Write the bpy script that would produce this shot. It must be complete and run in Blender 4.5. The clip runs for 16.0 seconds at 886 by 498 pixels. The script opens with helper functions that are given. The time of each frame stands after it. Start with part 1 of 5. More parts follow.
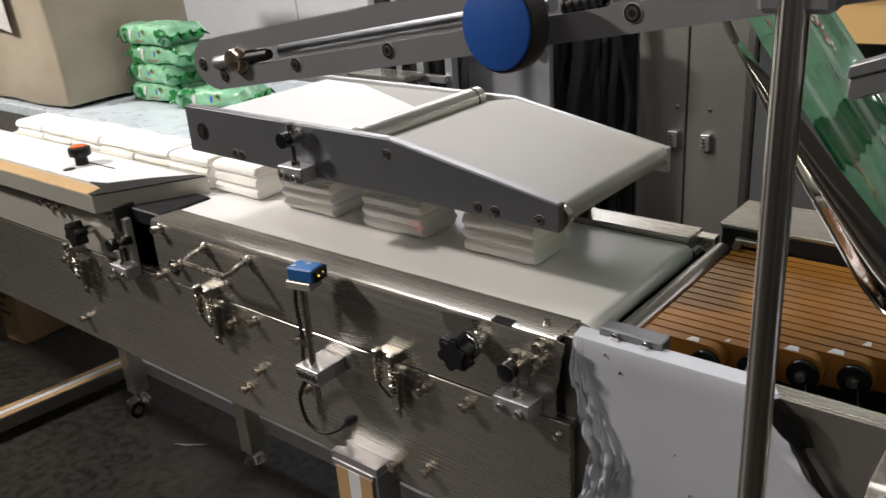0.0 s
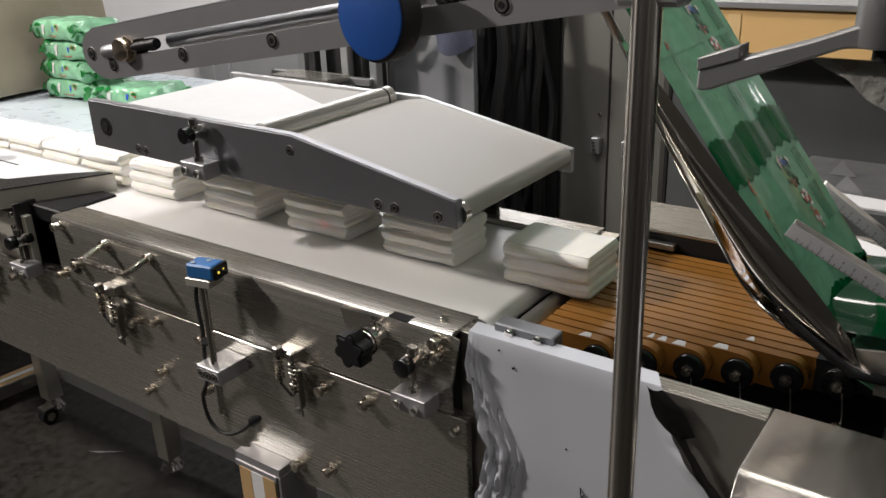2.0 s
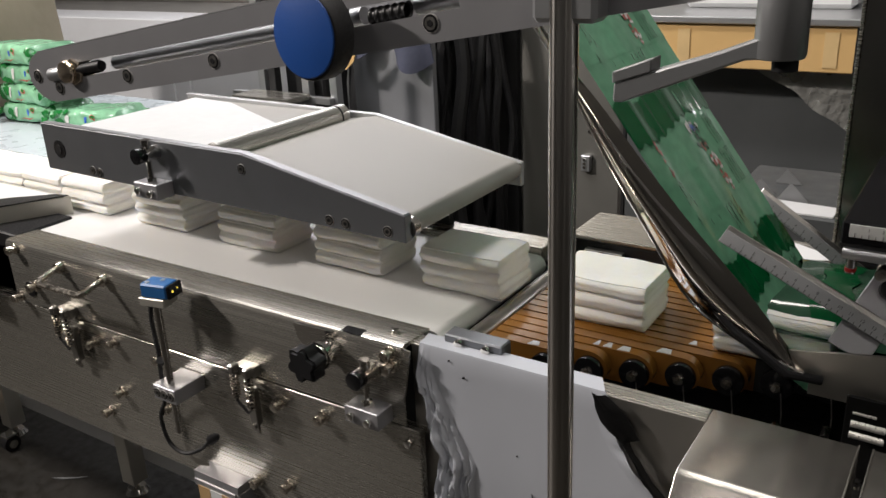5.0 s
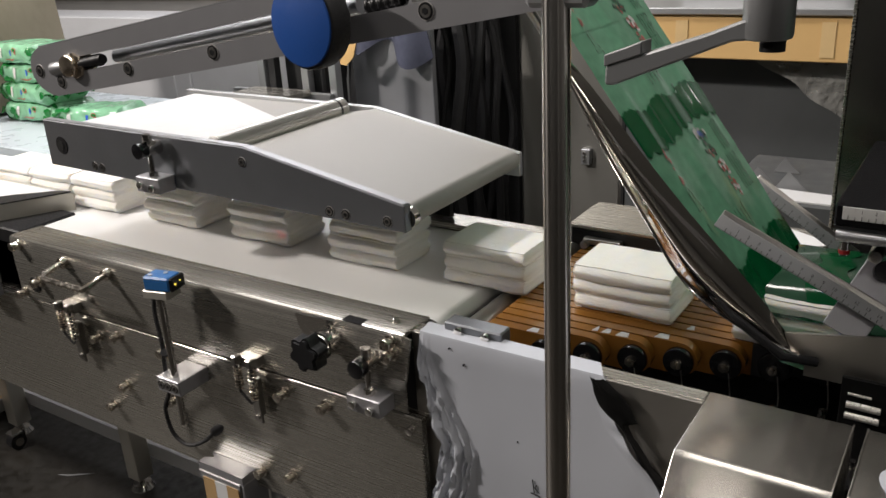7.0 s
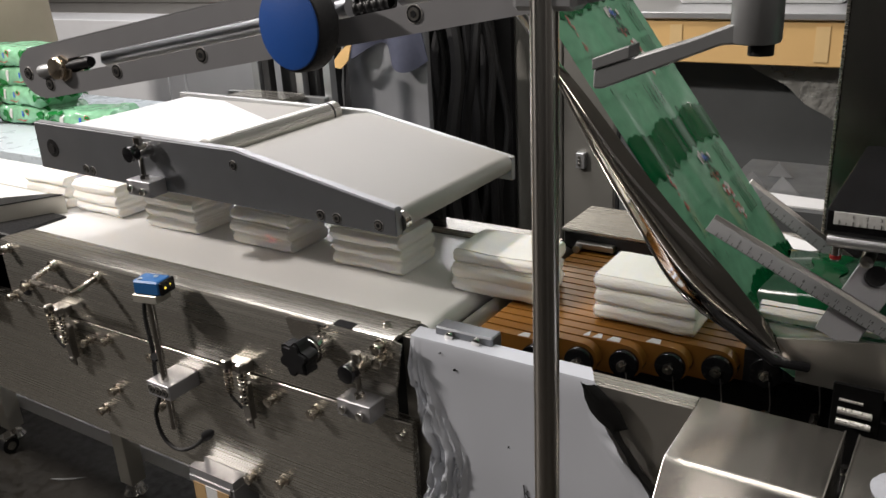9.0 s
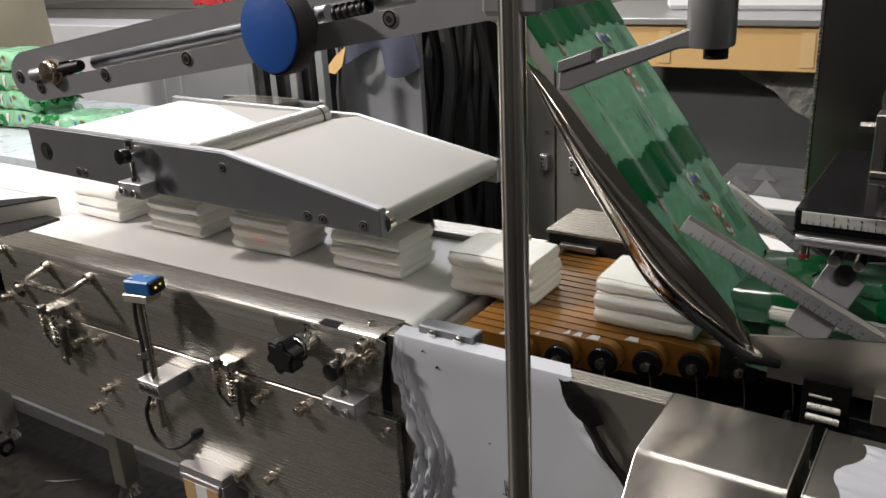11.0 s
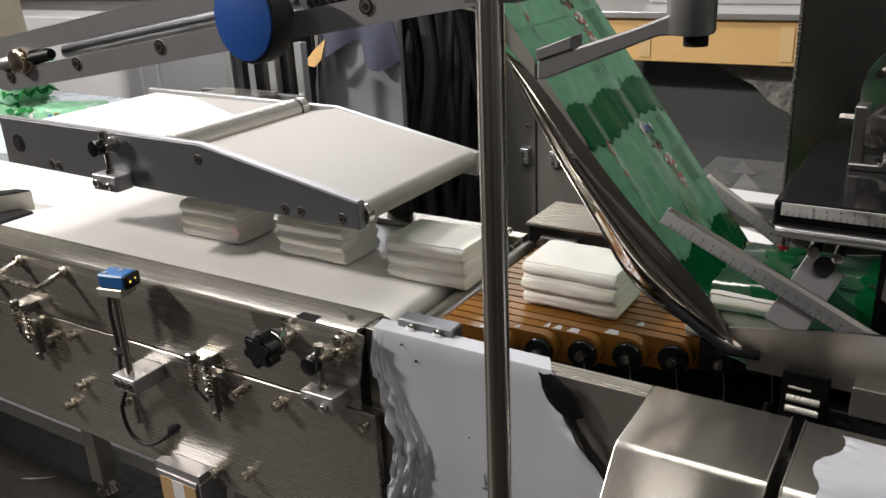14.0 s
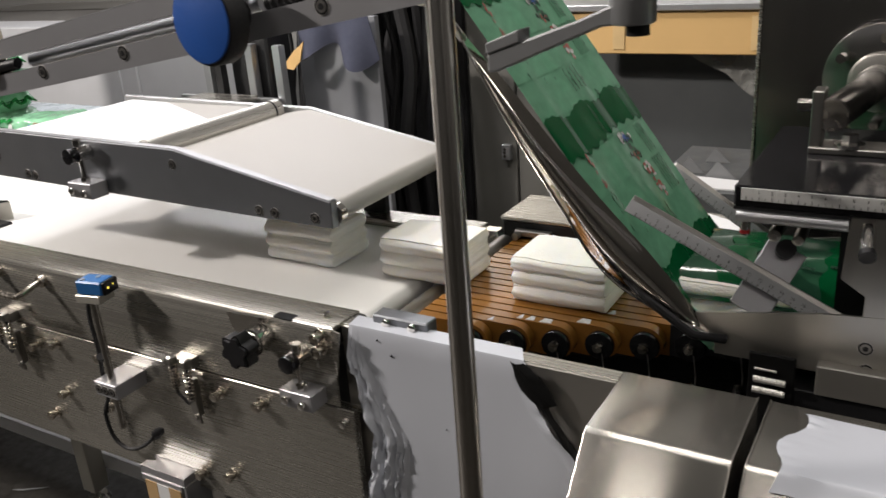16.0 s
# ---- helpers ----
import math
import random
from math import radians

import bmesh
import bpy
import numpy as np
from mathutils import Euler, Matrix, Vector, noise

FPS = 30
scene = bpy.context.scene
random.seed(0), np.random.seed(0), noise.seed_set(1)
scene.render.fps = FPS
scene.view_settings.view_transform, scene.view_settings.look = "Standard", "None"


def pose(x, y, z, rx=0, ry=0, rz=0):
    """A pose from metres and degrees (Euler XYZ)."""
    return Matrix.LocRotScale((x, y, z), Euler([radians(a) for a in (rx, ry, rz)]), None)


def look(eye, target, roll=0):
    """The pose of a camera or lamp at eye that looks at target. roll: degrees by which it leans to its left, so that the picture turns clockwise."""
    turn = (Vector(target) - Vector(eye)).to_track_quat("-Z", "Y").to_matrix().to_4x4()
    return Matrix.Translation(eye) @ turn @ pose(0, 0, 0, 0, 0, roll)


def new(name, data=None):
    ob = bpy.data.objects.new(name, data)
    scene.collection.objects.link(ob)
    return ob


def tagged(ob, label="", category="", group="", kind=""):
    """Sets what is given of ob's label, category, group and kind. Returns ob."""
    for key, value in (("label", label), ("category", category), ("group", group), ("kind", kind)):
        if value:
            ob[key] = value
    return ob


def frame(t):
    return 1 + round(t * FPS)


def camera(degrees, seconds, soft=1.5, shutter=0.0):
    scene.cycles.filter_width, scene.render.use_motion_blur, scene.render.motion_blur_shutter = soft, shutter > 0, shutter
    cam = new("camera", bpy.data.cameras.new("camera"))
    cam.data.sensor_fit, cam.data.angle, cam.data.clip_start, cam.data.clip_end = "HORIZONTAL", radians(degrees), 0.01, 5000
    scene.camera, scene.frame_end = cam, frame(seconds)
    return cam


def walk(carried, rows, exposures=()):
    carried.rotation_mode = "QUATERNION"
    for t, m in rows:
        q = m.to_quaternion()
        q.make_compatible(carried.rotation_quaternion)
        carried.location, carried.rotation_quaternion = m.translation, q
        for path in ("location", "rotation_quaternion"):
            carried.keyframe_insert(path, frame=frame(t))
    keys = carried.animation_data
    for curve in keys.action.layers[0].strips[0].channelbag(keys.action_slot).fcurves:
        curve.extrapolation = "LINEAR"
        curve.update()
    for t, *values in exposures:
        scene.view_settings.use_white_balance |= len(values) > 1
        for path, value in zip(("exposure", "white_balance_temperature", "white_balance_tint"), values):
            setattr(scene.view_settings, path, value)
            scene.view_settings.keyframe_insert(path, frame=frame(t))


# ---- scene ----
cam = camera(55.3, 16.0, shutter=0.7)
METRES, EYE, TILT, LEAN, TURN = 0.2, 1.29, 0.0, 0.0, 40.3
ROWS = [
    (0.0, 0.0, 0.0, 0.0, -1.59, -22.5, 3.83),
    (0.5, 0.0462, 0.0105, -0.0273, -2.58, -22.41, 2.84),
    (1.0, 0.1161, -0.0083, -0.0407, -3.79, -21.96, 2.17),
    (1.5, 0.1636, -0.0189, -0.0543, -4.61, -21.85, 1.89),
    (2.0, 0.2112, -0.0344, -0.0679, -5.22, -22.14, 2.0),
    (2.5, 0.2191, -0.0366, -0.0646, -5.42, -22.34, 2.35),
    (3.0, 0.2296, -0.034, -0.0672, -5.83, -22.22, 2.29),
    (3.5, 0.2564, -0.043, -0.0711, -6.34, -21.96, 2.17),
    (4.0, 0.2926, -0.0653, -0.063, -6.84, -21.5, 2.03),
    (6.5, 0.3186, -0.1873, -0.0763, -7.72, -20.8, 3.13),
    (7.0, 0.3292, -0.1836, -0.0901, -7.48, -21.22, 3.14),
    (7.5, 0.3264, -0.1838, -0.0866, -7.32, -21.33, 3.17),
    (8.0, 0.3199, -0.1647, -0.0912, -7.52, -21.55, 3.31),
    (8.5, 0.3402, -0.1507, -0.0958, -7.66, -21.31, 3.05),
    (11.0, 0.4286, -0.2729, -0.095, -7.7, -20.6, 2.9),
    (11.5, 0.3923, -0.2863, -0.0852, -7.82, -20.48, 2.82),
    (12.0, 0.3935, -0.2839, -0.093, -7.82, -20.28, 2.53),
    (12.5, 0.396, -0.2669, -0.0989, -8.03, -20.39, 2.49),
    (13.0, 0.4139, -0.2438, -0.1183, -8.11, -20.67, 2.56),
    (13.5, 0.4275, -0.2257, -0.1274, -8.37, -20.9, 2.52),
    (14.0, 0.4436, -0.2423, -0.1219, -8.9, -20.98, 2.52),
    (14.5, 0.4563, -0.2682, -0.1201, -9.32, -21.08, 2.95),
    (15.0, 0.4507, -0.2897, -0.1158, -9.51, -21.03, 3.23),
    (15.5, 0.4461, -0.3043, -0.116, -9.59, -20.84, 3.28),
    (16.0, 0.5334, -0.312, -0.1297, -10.08, -21.09, 4.04),
]
walk(cam, [(t, pose(0, 0, EYE, TILT, LEAN, TURN) @ pose(METRES * x, METRES * y, METRES * z, 90 + pitch, roll, yaw)) for t, x, y, z, yaw, pitch, roll in ROWS],
     exposures=[(0.0, -0.04), (4.0, -0.06), (8.5, 0.0), (11.0, 0.09), (16.0, 0.12)])

# ---------------------------------------------------------------- world, lamps
world = bpy.data.worlds.new("world")
scene.world = world
world.use_nodes = True
world.node_tree.nodes["Background"].inputs[0].default_value = (0.75, 0.8, 0.85, 1)
world.node_tree.nodes["Background"].inputs[1].default_value = 0.05


def area_lamp(name, at, target, sx, sy, watts, colour):
    data = bpy.data.lights.new(name, "AREA")
    data.shape, data.size, data.size_y, data.energy, data.color = "RECTANGLE", sx, sy, watts, colour
    ob = new(name, data)
    ob.matrix_world = look(at, target)
    return ob


# unseen area lamps; shadows and highlights suggest some, the rest are added fill
area_lamp("unseen_lamp", (-2.9, -0.7, 2.75), (-1.3, 0.6, 0.8), 0.32, 0.05, 98, (1.0, 0.92, 0.86))
# fill added for the front faces of the stacks under the press
area_lamp("unseen_lamp", (-0.8, -1.2, 2.7), (-0.7, 0.6, 0.9), 0.9, 0.2, 6, (1.0, 0.92, 0.86))
area_lamp("unseen_lamp", (-1.75, 1.2, 2.75), (-1.5, 1.1, 0.9), 1.3, 0.25, 29, (1.0, 0.96, 0.97))
# added low at the back so that the belts reflect a sheen
area_lamp("unseen_lamp", (-2.0, 2.8, 2.2), (-0.6, 0.8, 0.9), 1.7, 0.3, 15, (0.97, 0.97, 1.0))
area_lamp("unseen_lamp", (1.0, -0.7, 2.75), (0.0, 0.8, 0.9), 0.25, 0.9, 6, (1.0, 0.93, 0.87))
# overhead fill added to brighten belt and stacks
area_lamp("unseen_lamp", (-0.35, 0.85, 2.75), (-0.35, 0.8, 0.9), 1.5, 0.2, 17, (1.0, 0.94, 0.89))
# no known fixture: added to put gloss streaks on the film
area_lamp("film_streak_lamp", (0.72, 3.12, 1.5), (-0.15, 0.8, 1.05), 0.05, 0.5, 4.5, (1.0, 0.97, 0.95))

# ---------------------------------------------------------------- materials


def surf(name, col, rough=0.5, metal=0.0, var=0.15, scale=25.0, bump=0.05, bscale=180.0,
         stretch=(1, 1, 1), rvar=0.1, ior=1.5, alpha=1.0, trans=0.0, sss=0.0, island=0.0, bdist=0.001, coat=0.0, aniso=0.0, brushed="X", spec=0.5):
    m = bpy.data.materials.new(name)
    m.use_nodes = True
    nt = m.node_tree
    p = nt.nodes["Principled BSDF"]
    tc = nt.nodes.new("ShaderNodeTexCoord")
    mp = nt.nodes.new("ShaderNodeMapping")
    mp.inputs["Scale"].default_value = stretch
    nt.links.new(tc.outputs["Object"], mp.inputs["Vector"])
    n1 = nt.nodes.new("ShaderNodeTexNoise")
    n1.inputs["Scale"].default_value, n1.inputs["Detail"].default_value = scale, 4
    n2 = nt.nodes.new("ShaderNodeTexNoise")
    n2.inputs["Scale"].default_value, n2.inputs["Detail"].default_value = bscale, 3
    n3 = nt.nodes.new("ShaderNodeTexNoise")
    n3.inputs["Scale"].default_value, n3.inputs["Detail"].default_value = scale * 0.22, 3
    nt.links.new(tc.outputs["Object"], n1.inputs["Vector"])
    nt.links.new(mp.outputs["Vector"], n2.inputs["Vector"])
    nt.links.new(tc.outputs["Object"], n3.inputs["Vector"])
    add = nt.nodes.new("ShaderNodeMath")
    add.operation = "ADD"
    nt.links.new(n1.outputs["Fac"], add.inputs[0])
    nt.links.new(n3.outputs["Fac"], add.inputs[1])
    rg = nt.nodes.new("ShaderNodeMapRange")
    rg.inputs["From Min"].default_value, rg.inputs["From Max"].default_value = 0.6, 1.4
    rg.inputs["To Min"].default_value, rg.inputs["To Max"].default_value = 1 - var, 1 + var
    nt.links.new(add.outputs[0], rg.inputs["Value"])
    mul = nt.nodes.new("ShaderNodeVectorMath")
    mul.operation = "SCALE"
    mul.inputs[0].default_value = col
    nt.links.new(rg.outputs[0], mul.inputs["Scale"])
    nt.links.new(mul.outputs[0], p.inputs["Base Color"])
    rr = nt.nodes.new("ShaderNodeMapRange")
    rr.inputs["From Min"].default_value, rr.inputs["From Max"].default_value = 0.3, 0.7
    rr.inputs["To Min"].default_value, rr.inputs["To Max"].default_value = max(rough - rvar, 0.02), min(rough + rvar, 1)
    nt.links.new(n2.outputs["Fac"], rr.inputs["Value"])
    nt.links.new(rr.outputs[0], p.inputs["Roughness"])
    p.inputs["Metallic"].default_value = metal
    p.inputs["IOR"].default_value = ior
    p.inputs["Specular IOR Level"].default_value = spec
    p.inputs["Alpha"].default_value = alpha
    p.inputs["Transmission Weight"].default_value = trans
    p.inputs["Subsurface Weight"].default_value = sss
    p.inputs["Coat Weight"].default_value = coat
    if aniso:
        tg = nt.nodes.new("ShaderNodeTangent")
        tg.direction_type, tg.axis = "RADIAL", brushed
        p.inputs["Anisotropic Rotation"].default_value = 0.25 if brushed == "Z" else 0.0
        p.inputs["Anisotropic"].default_value = aniso
        nt.links.new(tg.outputs[0], p.inputs["Tangent"])
    if sss:
        p.inputs["Subsurface Radius"].default_value = (0.012, 0.011, 0.009)
    if bump:
        b = nt.nodes.new("ShaderNodeBump")
        b.inputs["Strength"].default_value, b.inputs["Distance"].default_value = bump, bdist
        nt.links.new(n2.outputs["Fac"], b.inputs["Height"])
        nt.links.new(b.outputs["Normal"], p.inputs["Normal"])
    return m


def glow(name, col, strength):
    m = bpy.data.materials.new(name)
    m.use_nodes = True
    p = m.node_tree.nodes["Principled BSDF"]
    p.inputs["Base Color"].default_value = (*col, 1)
    p.inputs["Emission Color"].default_value = (*col, 1)
    p.inputs["Emission Strength"].default_value = strength
    return m


CABINET = surf("cabinet_steel", (0.24, 0.235, 0.215), 0.35, 0.5, 0.2, 4, 0.01, 60, (8, 8, 0.05), 0.05)
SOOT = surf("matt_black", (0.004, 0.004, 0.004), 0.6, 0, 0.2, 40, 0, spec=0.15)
SATIN = surf("satin_stainless", (0.45, 0.435, 0.4), 0.3, 0.86, 0.15, 6, 0.0, 60, (8, 8, 0.05), 0.015)
COLUMN = surf("dark_stainless", (0.3, 0.29, 0.275), 0.2, 1, 0.12, 5, 0.003, 30, (4, 4, 0.05), 0.02)
# lighter matt steel, partly in place of stronger light on the left panels
STEEL_M = surf("lightened_matt_stainless", (0.58, 0.56, 0.5), 0.42, 0.6, 0.12, 4, 0.01, 60, (0.05, 8, 8), 0.06)
STEEL = surf("brushed_steel", (0.5, 0.481, 0.436), 0.27, 0.91, 0.16, 5, 0.004, 55, (0.03, 10, 10), 0.03, aniso=0.6)
STEEL_V = surf("brushed_cover_steel", (0.4, 0.384, 0.352), 0.25, 0.98, 0.14, 7, 0.0, 60, (0.03, 10, 10), 0.012, aniso=0.75)
DULL = surf("dull_steel", (0.4, 0.385, 0.36), 0.34, 1, 0.16, 6, 0.015, 60, (8, 8, 0.05), 0.05)
POLE = surf("satin_pole_steel", (0.74, 0.705, 0.66), 0.2, 1, 0.03, 9, 0, 60, (1, 1, 1), 0.0, aniso=0.9, brushed="Z")
NICKEL = surf("warm_nickel", (0.64, 0.59, 0.52), 0.23, 1, 0.1, 20, 0.02, 100)
CHROME = surf("polished_steel", (0.74, 0.715, 0.68), 0.1, 0.98, 0.06, 20, 0.01, 100, (1, 1, 1), 0.03)
MIRROR = surf("mirror_steel", (0.8, 0.74, 0.67), 0.09, 1, 0.08, 12, 0.05, 16, (1, 1, 1), 0.03, bdist=0.002)
ALU = surf("satin_aluminium", (0.5, 0.51, 0.52), 0.38, 0.85, 0.04, 30, 0.0, 700, (1, 1, 1), 0.02)
# lightened to stand in for lamp reflections on the roller and clip bars
ROLLER = surf("lightened_roller_steel", (0.66, 0.64, 0.6), 0.3, 0.75, 0.06, 12, 0.01, 60, (10, 0.05, 10), 0.05)
PLATE = surf("grey_anodised_plate", (0.19, 0.198, 0.212), 0.4, 0.7, 0.06, 30, 0.06, 800, (1, 1, 1), 0.06)
ARM_GREY = surf("grey_milled_aluminium", (0.36, 0.36, 0.375), 0.4, 0.6, 0.06, 30, 0.06, 800, (1, 1, 1), 0.06)
NUT_GOLD = surf("polished_brass_nickel", (0.8, 0.68, 0.54), 0.13, 0.95, 0.1, 30, 0.02, 100)
# pale, half-metallic steel that paints the glint on screw rims
RING = surf("glint_rim_steel", (0.72, 0.7, 0.67), 0.3, 0.45, 0.06, 20, 0)
DARK = surf("dark_iron", (0.035, 0.035, 0.036), 0.45, 0.5, 0.3, 20, 0.1, 150)
BLACK = surf("black_plastic", (0.01, 0.01, 0.011), 0.42, 0, 0.3, 40, 0.05, 300, spec=0.3)
GLOSS_BLACK = surf("gloss_black", (0.008, 0.008, 0.009), 0.13, 0, 0.2, 40, 0.02, 300)
RUBBER = surf("black_rubber", (0.014, 0.014, 0.015), 0.6, 0, 0.3, 40, 0.2, 400)
BELT = surf("white_belt", (0.79, 0.785, 0.77), 0.3, 0, 0.012, 4, 0, 20, (1, 1, 1), 0.0, spec=0.6)
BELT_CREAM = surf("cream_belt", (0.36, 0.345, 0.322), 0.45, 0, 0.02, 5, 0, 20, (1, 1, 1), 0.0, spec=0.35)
PAPER = surf("white_sheet", (0.72, 0.725, 0.73), 0.45, 0, 0.04, 10, 0.05, 60)
BROWN = surf("amber_belt", (0.27, 0.118, 0.024), 0.17, 0, 0.22, 18, 0.12, 120, (3, 1, 1), 0.1, coat=0.25)
WIPE = surf("wipe_fabric", (0.88, 0.865, 0.82), 0.95, 0, 0.03, 60, 0.7, 300, (1, 1, 2.5), 0.05, sss=0.75)
FILM_SHEET = surf("peeling_white_film", (0.46, 0.48, 0.525), 0.4, 0, 0.05, 7, 0.1, 14, (1, 1, 1), 0.08, bdist=0.004)
CARD = surf("cardboard", (0.36, 0.31, 0.235), 0.75, 0, 0.16, 9, 0.5, 9, (1, 1, 1), 0.1, bdist=0.012)
CARD_Y = surf("yellow_cardboard", (0.68, 0.44, 0.18), 0.7, 0, 0.08, 9, 0.15, 50, (1, 1, 6), 0.05)
CARD_D = surf("brown_cardboard_box", (0.26, 0.17, 0.09), 0.8, 0, 0.2, 9, 0.15, 50)
TAPE = surf("brown_tape", (0.5, 0.33, 0.16), 0.4, 0, 0.12, 20, 0.1, 80)
BLUE = surf("blue_plastic", (0.012, 0.075, 0.32), 0.42, 0, 0.06, 30, 0.03, 900)
BLUE_S = surf("light_blue_plastic", (0.025, 0.125, 0.34), 0.35, 0, 0.08, 60, 0.08, 500)
ORANGE = surf("orange_plastic", (0.6, 0.12, 0.02), 0.4, 0, 0.1, 60, 0.1, 500)
RED = surf("red_plastic", (0.4, 0.02, 0.02), 0.5, 0, 0.2, 60, 0.1, 500)
TABLE = surf("pale_table_sheet", (0.52, 0.58, 0.62), 0.3, 0, 0.06, 6, 0.1, 20)
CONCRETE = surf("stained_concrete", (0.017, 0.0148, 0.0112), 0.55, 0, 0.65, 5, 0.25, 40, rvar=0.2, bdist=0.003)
WALL = surf("grey_wall_paint", (0.34, 0.34, 0.33), 0.7, 0, 0.12, 3, 0.2, 60)
CEIL = surf("dark_ceiling_paint", (0.34, 0.34, 0.33), 0.8, 0, 0.1, 3, 0.1, 60)
GREY_P = surf("grey_painted_panel", (0.6, 0.61, 0.63), 0.4, 0.1, 0.1, 6, 0.05, 60)
GREY_D = surf("charcoal_sheet", (0.075, 0.08, 0.082), 0.6, 0, 0.25, 5, 0.2, 30)
FILM_G = surf("green_film", (0.135, 0.33, 0.205), 0.1, 0, 0.22, 70, 0.0, 20, (0.1, 1, 1), 0.03, spec=0.3)
# film in the trough, darkened to stand for the machine head's shade
FILM_T = surf("shaded_green_film", (0.03, 0.1, 0.055), 0.12, 0, 0.4, 30, 0.3, 18, (1, 1, 1), 0.04, coat=0.6, bdist=0.004)
SHEET = surf("leaning_sheet_metal", (0.3, 0.31, 0.33), 0.4, 0.4, 0.25, 4, 0.02, 10)
RULE = surf("ruler_steel", (0.27, 0.275, 0.28), 0.45, 0.1, 0.05, 30, 0)
FILM_D = surf("dark_green_print", (0.003, 0.085, 0.026), 0.13, 0, 0.2, 45, 0.0, 20, (0.1, 1, 1), 0.03, spec=0.22)
INK_D = surf("dark_print", (0.02, 0.06, 0.035), 0.3, 0, 0.2, 60, 0)
INK_R = surf("red_print", (0.34, 0.09, 0.07), 0.3, 0, 0.2, 60, 0)
INK_B = surf("blue_print", (0.02, 0.1, 0.5), 0.3, 0, 0.2, 60, 0)
INK_W = surf("pale_print", (0.62, 0.62, 0.6), 0.3, 0, 0.1, 60, 0)
INK_K = surf("black_print", (0.02, 0.02, 0.02), 0.4, 0, 0.1, 60, 0)
PACK_G = surf("pack_green", (0.2, 0.42, 0.26), 0.16, 0, 0.45, 38, 0.6, 45, (1, 1, 1), 0.08, bdist=0.006)
PACK_D = surf("pack_dark_green", (0.01, 0.15, 0.03), 0.2, 0, 0.4, 38, 0.6, 60, (1, 1, 1), 0.08, bdist=0.006)
CLEAR = surf("clear_plastic_wrap", (0.5, 0.5, 0.47), 0.15, 0, 0.3, 30, 1.0, 25, (1, 1, 1), 0.08, alpha=0.45, bdist=0.02)
OFFCUT = surf("grey_offcuts", (0.2, 0.205, 0.21), 0.6, 0, 0.15, 20, 0.1, 50)
CLOTH = surf("grey_blue_cloth", (0.06, 0.066, 0.1), 0.9, 0, 0.2, 12, 0.3, 80)
LED = glow("yellow_led", (1.0, 0.7, 0.08), 1.2)

# ---------------------------------------------------------------- mesh helpers


def box(bm, x0, x1, y0, y1, z0, z1, bev=0.0, m=None, seg=1):
    r = bmesh.ops.create_cube(bm, size=1)
    vs = r["verts"]
    for v in vs:
        v.co = Vector((x0 + (v.co.x + 0.5) * (x1 - x0), y0 + (v.co.y + 0.5) * (y1 - y0), z0 + (v.co.z + 0.5) * (z1 - z0)))
    if bev:
        es = list({e for v in vs for e in v.link_edges})
        r = bmesh.ops.bevel(bm, geom=es, offset=bev, segments=seg, affect="EDGES", profile=0.5)
        vs = list({v for f in r["faces"] for v in f.verts} | {v for v in vs if v.is_valid})
    if m is not None:
        for v in vs:
            v.co = m @ v.co
    return vs


def cyl(bm, p0, p1, r, seg=20, r2=None, bev=0.0):
    p0, p1 = Vector(p0), Vector(p1)
    d = p1 - p0
    m = Matrix.Translation((p0 + p1) / 2) @ d.to_track_quat("Z", "Y").to_matrix().to_4x4()
    res = bmesh.ops.create_cone(bm, cap_ends=True, segments=seg, radius1=r, radius2=r if r2 is None else r2, depth=d.length)
    vs = res["verts"]
    if bev:
        es = [e for e in {e for v in vs for e in v.link_edges} if all(len(f.verts) == 4 for f in e.link_faces) is False]
        rb = bmesh.ops.bevel(bm, geom=es, offset=bev, segments=2, affect="EDGES", profile=0.5)
        vs = list({v for f in rb["faces"] for v in f.verts} | {v for v in vs if v.is_valid})
    for v in vs:
        v.co = m @ v.co
    return vs


def prism(bm, pts, y0, y1, bev=0.0):
    """An outline in x and z, thick from y0 to y1."""
    a = [bm.verts.new((x, y0, z)) for x, z in pts]
    b = [bm.verts.new((x, y1, z)) for x, z in pts]
    fs = [bm.faces.new(a), bm.faces.new(b[::-1])]
    n = len(pts)
    for i in range(n):
        fs.append(bm.faces.new((a[(i + 1) % n], a[i], b[i], b[(i + 1) % n])))
    bmesh.ops.recalc_face_normals(bm, faces=fs)
    if bev:
        bmesh.ops.bevel(bm, geom=list({e for f in fs for e in f.edges}), offset=bev, segments=1, affect="EDGES", profile=0.5)


def prism_z(bm, pts, z0, z1):
    """An outline in x and y, thick from z0 to z1."""
    a = [bm.verts.new((x, y, z0)) for x, y in pts]
    b = [bm.verts.new((x, y, z1)) for x, y in pts]
    n = len(pts)
    fs = [bm.faces.new(a), bm.faces.new(b[::-1])]
    for i in range(n):
        fs.append(bm.faces.new((a[(i + 1) % n], a[i], b[i], b[(i + 1) % n])))
    bmesh.ops.recalc_face_normals(bm, faces=fs)


